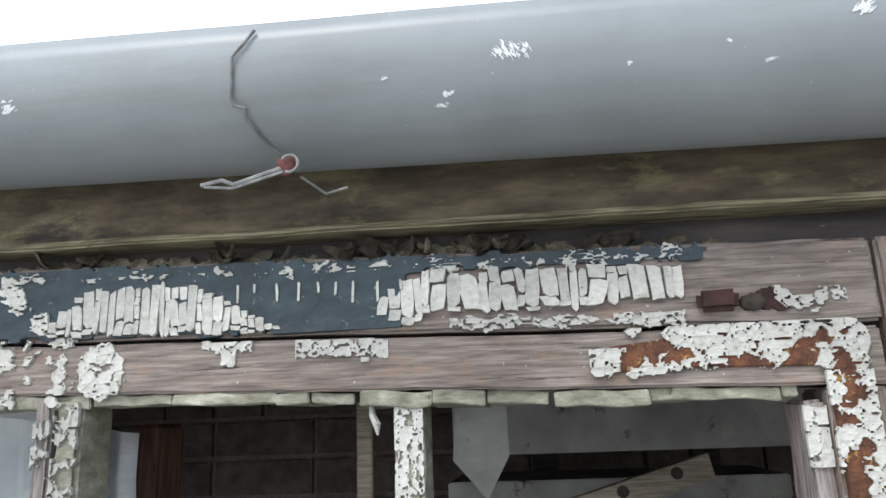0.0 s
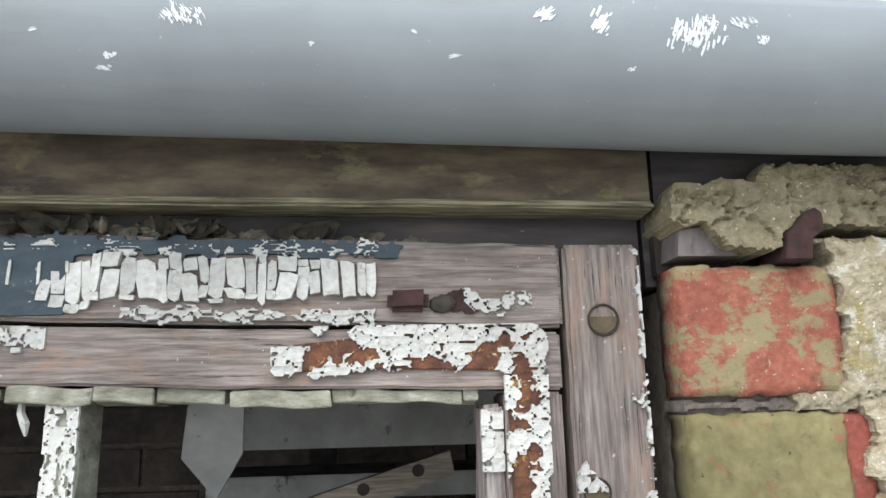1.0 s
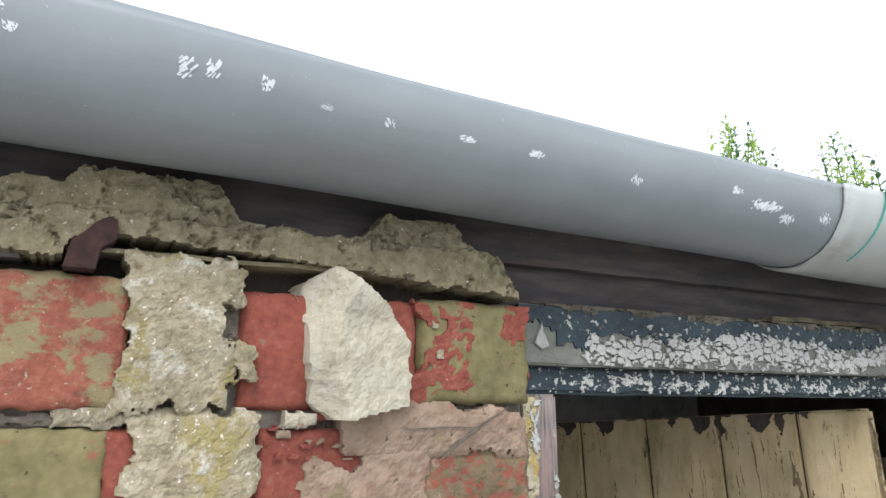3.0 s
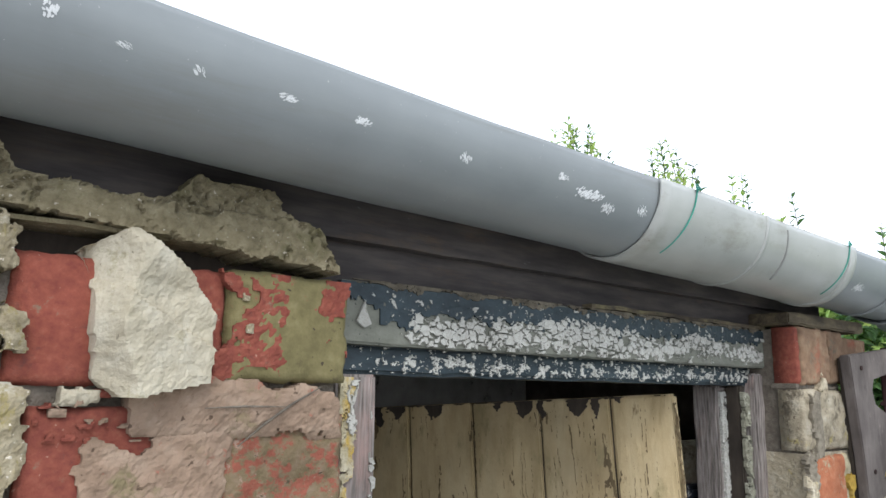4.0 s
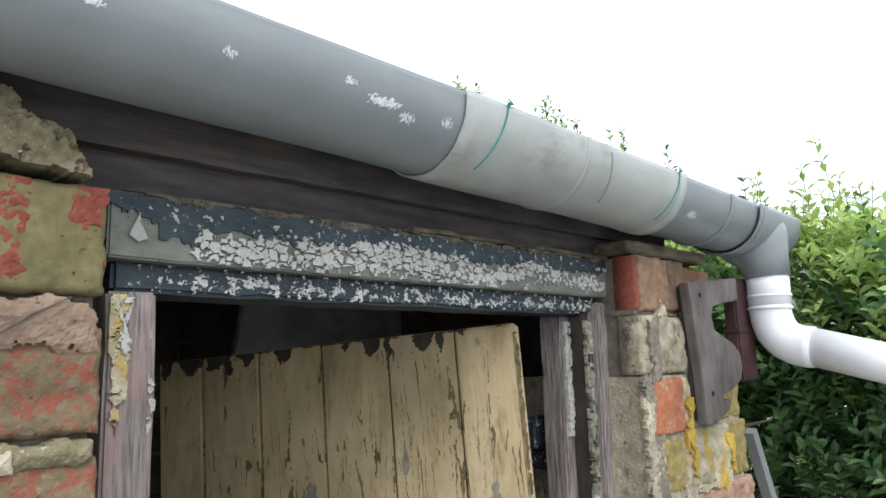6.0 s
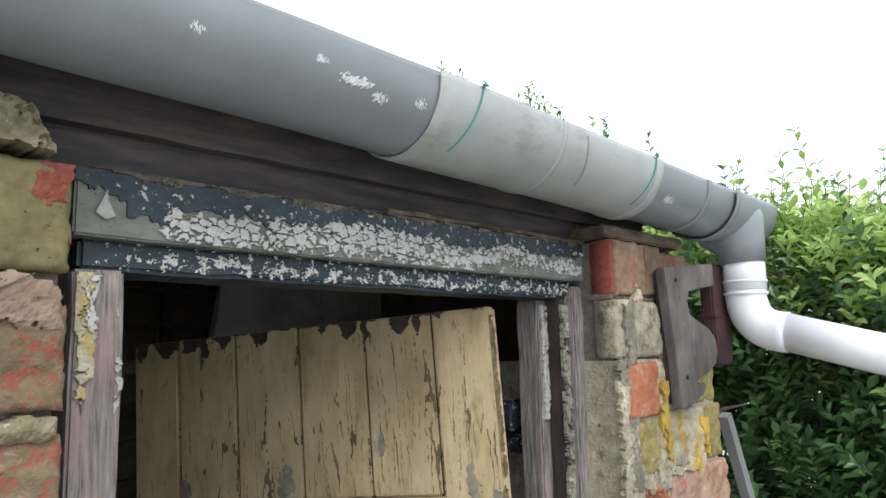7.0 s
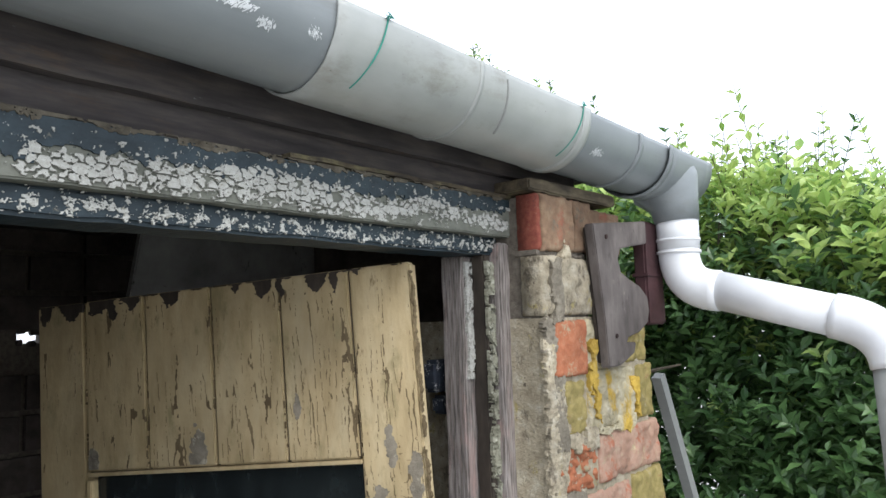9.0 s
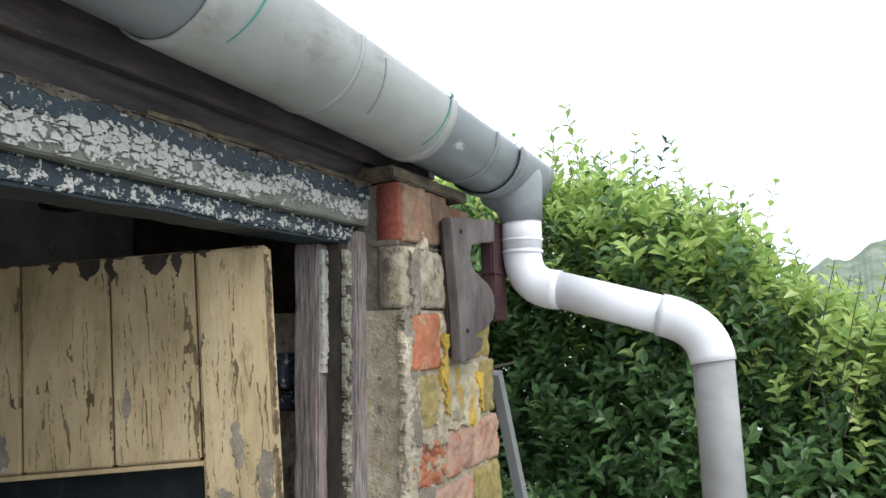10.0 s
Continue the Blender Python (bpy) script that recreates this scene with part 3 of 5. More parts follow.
bm = box(-1.2, 0.225, 0.418, 0.45, 1.846, 1.915, cut=24, rough=0.0012)
part("board", sheared(bm, zf), fascia_wood, fascia)
bm = box(-1.2, 0.225, 0.411, 0.44, 1.8425, 1.8475, bevel=0.0015, cut=40, rough=0.0012)
part("bead", sheared(bm, zf), bead_highlight_wood, fascia, "bead moulding with its edge highlight painted in")
bm = box(-1.2, 0.222, 0.436, 0.47, 1.80, 1.846, cut=14, rough=0.001)
part("backing_board", sheared(bm, zf), dark_wood, fascia)
bm = box(0.225, 1.37, 0.437, 0.47, 1.80, 1.90, cut=26, rough=0.001)
part("board", bm, dark_wood, fascia, "dark weathered board over the door")
bm = box(0.23, 1.37, 0.424, 0.4365, 1.842, 1.90, cut=26, rough=0.0015)
part("board", bm, dark_wood, fascia)
bm = box(0.88, 1.22, 0.426, 0.437, 1.8145, 1.8185, cut=26, rough=0.0016)
part("strip", bm, fascia_wood, fascia, "split brown strip")
bm = box(1.2, 1.415, 0.386, 0.47, 1.8185, 1.834, bevel=0.002, cut=12, rough=0.002)
part("board", bm, fascia_wood, fascia, "brown timber end lying on the brick pier")

# ---- window ----
SL, XR = -0.027, 0.165


def zw(x):
    return SL * (x - XR)


window = thing("window_1", "old timber window with flaking white paint and bare grey wood", "window", "structure")
HEAD_Y = 0.420
bm = box(-1.0, 0.168, HEAD_Y, 0.49, 1.774, 1.823, bevel=0.002, cut=60, rough=0.0014)
head = part("window_head", sheared(bm, zw), grey_wood_x, window, "bare grey head board with dark slate and cracked white paint")
bm = box(0.1695, 0.2145, HEAD_Y - 0.001, 0.49, 1.0, 1.8225, bevel=0.002, cut=60, rough=0.0013)
jamb = part("jamb", bm, grey_wood_z, window, "bare grey upright with two bored holes")
# bored holes: a worn rim, throat shade painted dark, lit lower part painted tan
for hx, hz, hr in ((0.191, 1.778, 0.0095), (0.181, 1.683, 0.008)):
    n = 24
    rings = []
    for f, dy, drop in ((1.0, -0.0018, 0.0), (0.95, -0.0026, 0.0), (0.88, -0.0022, 0.0), (0.84, -0.0008, 0.0)):
        rings.append([(hx + hr * f * math.cos(a), HEAD_Y + dy, hz + hr * f * math.sin(a) - drop) for a in (2 * math.pi * k / n for k in range(n))])
    b = bmesh.new()
    rv = [[b.verts.new(p) for p in ring] for ring in rings]
    for p, q in zip(rv, rv[1:]):
        for k in range(n):
            b.faces.new((p[k], p[(k + 1) % n], q[(k + 1) % n], q[k]))
    b.faces.new(rv[-1])
    hole = part("bored_hole", b, dark_wood_and_shade, jamb, "shallow bored hole with its inner shade painted dark")
    b = bmesh.new()
    cut = 0.25
    a0 = math.asin(cut)
    arc = [math.pi - a0 + (math.pi + 2 * a0) * k / 18 for k in range(19)]
    b.faces.new([b.verts.new((hx + hr * 0.82 * math.cos(a), HEAD_Y - 0.0013, hz + hr * 0.82 * math.sin(a))) for a in arc])
    part("plug", b, lit_throat_wood, hole, "tan segment painted as the lit lower part of the hole")
bm = box(-1.0, 0.1655, HEAD_Y + 0.001, 0.465, 1.739, 1.7715, bevel=0.0015, cut=60, rough=0.001)
rail = part("sash_rail", sheared(bm, zw), grey_wood_x, window, "bare grey top rail with white paint remnants")
bm = box(0.132, 0.165, HEAD_Y + 0.002, 0.465, 1.05, 1.738, bevel=0.0015, cut=40, rough=0.001)
stile = part("sash_stile", bm, grey_wood_z, window)
bm = box(0.119, 0.1315, HEAD_Y + 0.006, 0.46, 1.05, 1.732, bevel=0.002, cut=40, rough=0.0015)
part("glazing_bead", bm, old_wood_z, window)
bm = box(-0.1165, -0.0985, HEAD_Y + 0.004, 0.46, 1.05, 1.744, bevel=0.003, cut=50, rough=0.0016)
mullion = part("glazing_bar", bm, grey_putty, window, "glazing bar with cracked grey-white paint")
bm = box(-0.352, -0.34, HEAD_Y + 0.002, 0.46, 1.05, 1.752, bevel=0.002, cut=40, rough=0.0015)
bar2 = part("glazing_bar", bm, old_wood_z, window)
bm = box(-0.338, -0.32, HEAD_Y + 0.003, 0.46, 1.05, 1.751, bevel=0.003, cut=50, rough=0.0022)
bar3 = part("glazing_bar", bm, grey_putty, window, "rotten glazing bar with curled paint")
# crumbling putty under the rail
r = random.Random(5)
x = -0.43
while x < 0.116:
    w = r.uniform(0.02, 0.075)
    x2 = min(x + w, 0.118)
    b = box(x, x2, HEAD_Y + 0.001 + r.uniform(0, 0.004), 0.45, 1.7315 - r.uniform(-0.001, 0.002), 1.7385, bevel=0.0006, cut=14, rough=0.0022, seed=x * 9)
    part("putty", sheared(b, zw), grey_putty, window)
    x = x2 + r.choice((0.0006, 0.0006, 0.004))
part("window_sill", box(-1.02, 0.22, 0.39, 0.5, 0.95, 1.0, bevel=0.004), grey_wood_x, window)
part("sash_rail", box(-1.0, 0.1655, HEAD_Y + 0.002, 0.465, 1.0, 1.05, bevel=0.002), grey_wood_x, window)
pane = part("pane", box(-0.62, -0.353, 0.438, 0.441, 1.05, 1.75), glass, window, "dusty glass pane")
pane.visible_shadow = False

b = tube([(-0.132, 0.43, 1.742), (-0.131, 0.428, 1.733), (-0.128, 0.427, 1.727), (-0.1275, 0.428, 1.721)], [0.0012, 0.0022, 0.0026, 0.0008], 5)
part("paint_curl", b, chip_paint, window, "peeled curl of white paint")
# slate paint film left on the head board
def slate_in(x, z):
    left = min(-0.108 + 0.012 * fbm(x, z, 50, 2) - x, x + 0.62)
    zz = z - zw(x)
    band = min(zz - 1.7755, 1.8205 - zz)
    strip = min(0.075 - x, zz - (1.812 + 0.003 * fbm(x, z, 90, 4)), 1.822 - zz)
    return max(min(left, band + 0.002 * fbm(x, z, 120, 6)), strip + 0.002 * fbm(x, z, 160, 5))


part("paint_film", crust(-0.62, 0.08, 1.772, 1.842, 0.003, slate_in, lambda x, z: HEAD_Y - 0.0022 + 0.0005 * fbm(x, z, 80), HEAD_Y + 0.004),
     slate_paint, head, "dark slate paint")


# cracked white paint on the head board: two fields of upright flakes
strips(head, -0.124, 0.058, 0.0078, lambda x: 1.7795 + (0.0065 if x > -0.095 else 0.0) + (0.003 if x > 0.02 else 0.0) + max(0.0, -0.11 - x) * 0.6,
       lambda x: 1.8115 - max(0.0, -0.093 - x) * 0.5 - max(0.0, x - 0.02) * 0.03, HEAD_Y - 0.0014, 0.0013, 4, SL, XR, 1.0)
strips(head, -0.345, -0.19, 0.0056, lambda x: 1.7765, lambda x: 1.8085 - max(0.0, -0.315 - x) * 0.75 - max(0.0, x + 0.245) * 0.52, HEAD_Y - 0.0024, 0.001, 9, SL, XR, 2.2)
def over(region):
    """The same region, following the sag of the head board."""
    return lambda x, z: region(x, z - zw(x))


crackle(head, -0.08, 0.06, 1.774, 1.79, over(lambda x, z: min(1.7825 - z, z - 1.7755) + 0.004 * fbm(x, z, 60, 1)), HEAD_Y - 0.0006, 0.0011, (0.008, 0.004), 0.1, 1.0, chip_paint)
crackle(head, -0.1, 0.062, 1.80, 1.832, over(lambda x, z: 0.0025 - abs(z - 1.8165) + 0.007 * fbm(x, z, 70, 3)), HEAD_Y - 0.0012, 0.001, (0.01, 0.004), 0.12, 2.0, chip_paint)
crackle(head, 0.11, 0.15, 1.775, 1.80, over(lambda x, z: 0.1 * (0.004 - abs(z - 1.789)) + 0.001 * fbm(x, z, 90, 5) - 0.00002), HEAD_Y - 0.001, 0.001, (0.008, 0.006), 0.1, 3.0, chip_paint)
crackle(head, -0.42, -0.1, 1.80, 1.84, over(lambda x, z: 0.002 - abs(z - 1.8145) + 0.008 * fbm(x, z, 80, 13) - 0.0022), HEAD_Y - 0.0026, 0.0008, (0.012, 0.004), 0.1, 4.0, chip_paint)
crackle(head, -0.62, -0.345, 1.775, 1.85, over(lambda x, z: 0.006 * fbm(x, z, 45, 15) - 0.001 - max(0, z - 1.818) - max(0, 1.778 - z)), HEAD_Y - 0.0026, 0.0012, (0.016, 0.006), 0.08, 5.0, chip_paint)
# thin white drips of paint between the two fields
r = random.Random(12)
for k in range(9):
    cx = -0.215 + k * 0.013 + r.uniform(-0.003, 0.003)
    h = r.uniform(0.006, 0.016)
    ob = new("paint_chip", r.choice(WHITE_CHIPS))
    ob.parent = head
    ob.matrix_basis = Matrix.Translation((cx, HEAD_Y - 0.0024, 1.8075 + zw(cx) - h / 2)) @ Matrix.Diagonal((0.0016, 0.0008, h, 1))


def blob(cx, cz, rx, rz, seed):
    return lambda x, z: 1 - ((x - cx) / rx) ** 2 - ((z - cz) / rz) ** 2 + 0.35 * fbm(x, z, 120, seed)


def patch_of(cx, cz, rx, rz, seed):
    """A ragged round patch, in metres."""
    f = blob(cx, cz, rx, rz, seed)
    return over(lambda x, z: 0.01 * f(x, z))


RY = HEAD_Y + 0.0006
crackle(rail, -0.335, -0.275, 1.735, 1.79, patch_of(-0.308, 1.754, 0.017, 0.018, 1), RY, 0.0012, (0.009, 0.008), 0.07, 21.0, chip_paint)
crackle(rail, -0.41, -0.325, 1.745, 1.79, over(lambda x, z: 0.01 * (fbm(x, z, 70, 21) - 0.12)), RY, 0.0012, (0.009, 0.008), 0.07, 22.0, chip_paint)
crackle(rail, -0.18, -0.116, 1.755, 1.783, over(lambda x, z: min(z - 1.7605 - 0.0025 * fbm(x, 0.0, 110, 4), x + 0.178, -0.118 - x, 1.7712 - z)), RY, 0.0011, (0.008, 0.016), 0.05, 23.0, chip_paint)
crackle(rail, -0.136, -0.13, 1.75, 1.768, over(lambda x, z: min(z - 1.7565, 1.7625 - z)), RY, 0.0013, (0.01, 0.01), 0.05, 24.0, chip_paint)
crackle(rail, -0.245, -0.2, 1.748, 1.785, over(lambda x, z: max(min(z - 1.7655 - 0.003 * fbm(x, 0.0, 90, 7), 1.7715 - z, x + 0.24, -0.206 - x), min(z - 1.7555, 1.768 - z, x + 0.2265, -0.2165 - x))), RY, 0.0012, (0.009, 0.008), 0.07, 25.0, chip_paint)
crackle(stile, 0.1185, 0.1315, 1.695, 1.729, lambda x, z: fbm(x, z, 60, 3) + 0.4, HEAD_Y + 0.0055, 0.0013, (0.009, 0.012), 0.07, 26.0, chip_paint)
crackle(jamb, 0.1695, 0.187, 1.683, 1.708, lambda x, z: (1.7 - z) - abs(x - 0.175) * 1.3 + 0.004 * fbm(x, z, 120, 3), HEAD_Y - 0.002, 0.0013, (0.008, 0.01), 0.06, 27.0, chip_paint)
crackle(jamb, 0.2045, 0.2145, 1.5, 1.82, lambda x, z: 0.005 * fbm(x, z * 0.6, 90, 31) + (x - 0.2125) * 0.5 - 0.0002, HEAD_Y - 0.002, 0.0009, (0.006, 0.009), 0.08, 28.0, chip_paint)
crackle(mullion, -0.1165, -0.0985, 1.55, 1.742, lambda x, z: fbm(x, z, 70, 2) + 0.35, HEAD_Y + 0.0035, 0.0009, (0.006, 0.014), 0.05, 6.0, chip_paint)
crackle(bar3, -0.338, -0.3205, 1.55, 1.748, lambda x, z: fbm(x, z, 60, 41) + 0.12, HEAD_Y + 0.002, 0.002, (0.006, 0.012), 0.12, 7.0, chip_paint)
crackle(bar2, -0.352, -0.34, 1.55, 1.748, lambda x, z: fbm(x, z, 50, 42) - 0.1, HEAD_Y + 0.0015, 0.0014, (0.006, 0.02), 0.1, 8.0, chip_paint)

# the rusty corner plate on the sash
plate = thing("corner_plate", "rusty L-shaped iron corner plate with flaking white paint", "corner bracket")
L = [(0.012, 1.7515), (0.06, 1.7525), (0.134, 1.7505), (0.1355, 1.56), (0.1535, 1.56), (0.1545, 1.7705), (0.07, 1.7725), (0.04, 1.769), (0.014, 1.7665)]
part("plate", prism(L, HEAD_Y - 0.0015, HEAD_Y + 0.003, 0.0006), rust, plate)
crackle(plate, 0.002, 0.158, 1.746, 1.777, lambda x, z: 0.01 * fbm(x, z, 62, 17) + (0.0045 if x > 0.06 and z > 1.760 else 0.0005) + (0.004 if x < 0.02 else 0.0) - max(0.0, 1.7505 - z) * 2 - max(0.0, x - 0.155) * 2 - max(0.0, 0.03 - x) * (1 if z > 1.766 else 0),
        HEAD_Y - 0.0014, 0.0012, (0.009, 0.008), 0.045, 9.0, chip_paint, label="flaking white paint")
crackle(plate, 0.1315, 0.157, 1.56, 1.748, lambda x, z: 0.01 * fbm(x, z, 62, 27) + 0.0005, HEAD_Y - 0.0014, 0.0012, (0.009, 0.009), 0.045, 10.0, chip_paint, label="flaking white paint")
# rusty bolt end on the head board
b = box(0.066, 0.09, 0.4125, 0.4215, 1.7835, 1.7965, bevel=0.003, cut=6, rough=0.0012)
bolt = part("bolt", b, dark_rust, window, "rusty broken bolt")
b = bmesh.new()
bmesh.ops.create_icosphere(b, subdivisions=3, radius=0.0062)
for v in b.verts:
    v.co = Vector((v.co.x * 1.2, v.co.y * 0.6, v.co.z * 0.8)) * (1 + 0.35 * noise.noise(v.co * 300)) + Vector((0.0985, 0.4185, 1.7885))
part("bolt_end", b, dark_wood_and_shade, bolt, "dark crumbling bolt end", smooth=True)
b = crust(0.09, 0.125, 1.78, 1.80, 0.0012, lambda x, z: 0.01 * (1 - ((x - 0.108) / 0.016) ** 2 - ((z - 1.7895) / 0.0065) ** 2 + 0.8 * fbm(x, z, 110, 5)), lambda x, z: HEAD_Y - 0.0016, HEAD_Y + 0.002)
tagged(part("rust_stain", b, dark_rust, window, "rust stain beside the bolt"), kind="stuff")

# litter of leaves, moss and peeled flakes lying on the head board
r = random.Random(33)
litter = thing("leaf_litter", "dry leaves, moss and peeled flakes caught above the window head", "leaf litter", "stuff")


def heap_in(x, z):
    hump = 0.006 * math.exp(-((x + 0.07) / 0.07) ** 2) + 0.0045 * math.exp(-((x + 0.3) / 0.06) ** 2) + 0.002
    up = z - zw(x) - 1.8225
    return min(hump + 0.006 * fbm(x, 0.0, 55, 8) + 0.003 * fbm(x, z, 160, 9) - up, up + 0.0012)


b = crust(-0.6, 0.1, 1.815, 1.86, 0.0018, heap_in, lambda x, z: 0.4235 + (z - zw(x) - 1.822) * 0.5 - 0.003 * fbm(x, z, 90, 3) - 0.001 * fbm(x, z, 320, 4), 0.437)
tagged(part("moss", b, moss_mat, litter, "dry brown moss and dirt"), kind="stuff")
for k in range(34):
    x = r.choice((r.uniform(-0.4, -0.2), r.uniform(-0.16, 0.03), r.uniform(-0.16, 0.03), r.uniform(-0.42, 0.06)))
    s = r.uniform(0.006, 0.015)
    b = bmesh.new()
    c = Vector((x, r.uniform(0.42, 0.425), 1.8265 + zw(x) + r.uniform(-0.001, 0.003)))
    e = Euler((r.uniform(-1.1, 0.0), r.uniform(-0.5, 0.5), r.uniform(-0.9, 0.9))).to_matrix()
    curl, skew = r.uniform(1.0, 3.0), r.uniform(-0.3, 0.3)
    row = [[b.verts.new(c + e @ Vector((s * u, 0.004 * math.cos(u * curl) - 0.003 * w * w, s * 0.5 * (w + skew * u) * (1 - abs(u) ** 2.4 * 0.9) + 0.0006 * noise.noise(Vector((u * 9, w * 9, k))))))
            for w in (-1, -0.4, 0.3, 1)] for u in (-1, -0.75, -0.35, 0.1, 0.5, 0.8, 1)]
    for p, q in zip(row, row[1:]):
        for i in range(3):
            b.faces.new((p[i], q[i], q[i + 1], p[i + 1]))
    bmesh.ops.solidify(b, geom=b.faces[:], thickness=0.0004)
    part("dry_leaf", b, debris_mat, litter, smooth=True)

# ---- things inside, seen through the window ----
b = bmesh.new()
grid = [[b.verts.new((x, 0.476 + 0.006 * math.sin(x * 260) + 0.004 * math.sin(z * 300), z - 0.14 * (x + 0.386))) for z in [1.318 + 0.03 * k for k in range(15)]]
        for x in [-0.60 + 0.0072 * k for k in range(41)]]
for p, q in zip(grid, grid[1:]):
    for i in range(14):
        b.faces.new((p[i], q[i], q[i + 1], p[i + 1]))
bmesh.ops.solidify(b, geom=b.faces[:], thickness=0.0008)
tagged(part("plastic_sheet", b, sheet_mat, smooth=True), "crumpled white plastic sheet hanging inside the window", "sheet")
tagged(part("timber_post", box(-0.362, -0.334, 0.55, 0.59, 0.03, 1.735, bevel=0.003, cut=10, rough=0.002), post_mat), "red-brown timber post standing inside the window", "post")
tagged(part("lath", sheared(box(-0.185, -0.172, 0.6, 0.607, 0.03, 1.90, bevel=0.001), lambda x: 0), inner_wood), "thin dusty lath leaning inside", "lath")
tagged(part("cardboard_flap", prism([(-0.1, 1.895), (-0.062, 1.895), (-0.062, 1.695), (-0.084, 1.656), (-0.116, 1.692)], 0.70, 0.704), inner_grey), "grey pointed board hanging from the roof inside", "board")
tagged(part("panel_board", box(-0.14, 0.30, 0.90, 0.915, 1.688, 1.895, bevel=0.002), inner_grey), "pale grey board under the roof inside", "board")
tagged(part("panel_board", prism([(1.005, 1.64), (1.045, 1.875), (1.38, 1.875), (1.38, 1.64)], 1.0, 1.015, 0.002), inner_grey), "stained grey board hanging behind the door", "board")
b = prism([(-0.09, 1.625), (0.13, 1.69), (0.134, 1.668), (-0.05, 1.605)], 0.745, 0.765, 0.001)
plank = thing("plank", "dusty pale plank with two dark holes leaning inside the shed", "plank")
part("plank_board", b, inner_wood, plank)
part("plank_leg", box(-0.07, -0.04, 0.7655, 0.79, 0.03, 1.63), inner_wood, plank)
# uncut holes: dark discs carry their shade as colour
for hx, hz in ((0.045, 1.656), (0.098, 1.672)):
    part("plank_hole", tube([(hx, 0.7435, hz), (hx, 0.746, hz)], 0.006, 12), dark_wood_and_shade, plank, "dark disc painted as the shade of a hole")
r = random.Random(8)
shelf = thing("shelf_boards", "dusty boards stacked on battens inside the shed", "boards")
for k in range(5):
    z = 1.40 + k * 0.055
    part("shelf_board", box(-0.12 + r.uniform(-0.05, 0.05), 0.28, 1.0, 1.2, z, z + 0.03, bevel=0.002), inner_wood if k % 2 else inner_grey, shelf)
part("batten", box(-0.05, -0.01, 1.2, 1.24, 0.03, 1.68), dark_wood, shelf)
part("batten", box(0.2, 0.24, 1.2, 1.24, 0.03, 1.68), dark_wood, shelf)

# ---- gutter ----
GY, GZ, GR = 0.380, 1.9195, 0.055


def axis(x):
    return Vector((x, GY - 0.008 * (x - 0.5), GZ - 0.026 * (x - 0.5)))


def lip_of(x):
    """The gutter's lip is uneven along its length."""
    return float(np.interp(x, (-0.5, -0.1, 0.2, 0.45, 0.65, 0.85), (0.012, 0.011, 0.009, 0.003, 0.0025, 0.005)))


def half_round(x0, x1, rad, thick=0.0025, steps=24, wob=0.0):
    """A half-round channel with upright lips, from x0 to x1."""
    bm = bmesh.new()
    arc = [(-1, 0.006 / rad)] + [(-math.cos(a), -math.sin(a)) for a in (math.pi * k / 22 for k in range(23))] + [(1, 0.006 / rad)]
    out = [(y * rad, z * rad) for y, z in arc]
    inn = [(y * (rad - thick), z * (rad - thick) if z < 0 else z * rad) for y, z in arc][::-1]
    loop = out + inn
    rows = []
    for k in range(steps + 1):
        x = x0 + (x1 - x0) * k / steps
        c = axis(x)
        rows.append([bm.verts.new((x, c.y + y, c.z + (z if z < 0.004 else lip_of(x)) + wob * noise.noise(Vector((x * 6, z * 20, 1))))) for y, z in loop])
    n = len(loop)
    for a, b in zip(rows, rows[1:]):
        for i in range(n):
            bm.faces.new((a[i], b[i], b[(i + 1) % n], a[(i + 1) % n]))
    bm.faces.new(rows[0])
    bm.faces.new(rows[-1][::-1])
    return bm


gutter = thing("gutter", "grey half-round plastic gutter with white paint scrapes", "gutter")
channel = part("channel", half_round(-1.3, 1.5, GR, steps=60, wob=0.0012), gutter_grey, gutter, smooth=True)
sleeve = part("union_sleeve", half_round(0.846, 1.226, GR + 0.0035, wob=0.0008), gutter_light, gutter, "pale grey joint sleeve", smooth=True)
part("sleeve_rib", half_round(1.022, 1.027, GR + 0.0048, steps=2), gutter_light, sleeve, smooth=True)
part("sleeve_rib", half_round(1.212, 1.228, GR + 0.0052, steps=3), gutter_light, sleeve, smooth=True)
part("channel_rib", half_round(1.36, 1.369, GR + 0.0025, steps=2), gutter_grey, gutter, smooth=True)
outlet = part("outlet", half_round(1.452, 1.60, GR + 0.004, steps=6), gutter_grey, gutter, "grey running outlet", smooth=True)
part("outlet_rim", half_round(1.444, 1.454, GR + 0.0065, steps=2), gutter_grey, outlet, smooth=True)
c = axis(1.60)
b = bmesh.new()
vs = [b.verts.new((1.60, c.y - (GR + 0.004) * math.cos(a), c.z - (GR + 0.004) * math.sin(a))) for a in (math.pi * k / 16 for k in range(17))]
vs += [b.verts.new((1.60, c.y + GR + 0.004, c.z + 0.006)), b.verts.new((1.60, c.y - GR - 0.004, c.z + 0.006))]
f = b.faces.new(vs)
bmesh.ops.solidify(b, geom=[f], thickness=0.003)
part("stop_end", b, gutter_grey, outlet)
OX, OY = 1.53, 0.345
part("outlet_spout", tube([(OX, OY + 0.02, 1.878), (OX, OY + 0.014, 1.852), (OX, OY + 0.002, 1.828), (OX, OY, 1.802)], [0.052, 0.05, 0.036, 0.0325], 24), gutter_grey, outlet, smooth=True)


def skin(x, ang, lift=0.00025, rad=GR):
    """A place on the gutter's outer face; ang in degrees below the front lip."""
    a = radians(ang)
    c = axis(x)
    return Vector((x, c.y - (rad + lift) * math.cos(a), c.z - (rad + lift) * math.sin(a)))


scrapes = bmesh.new()


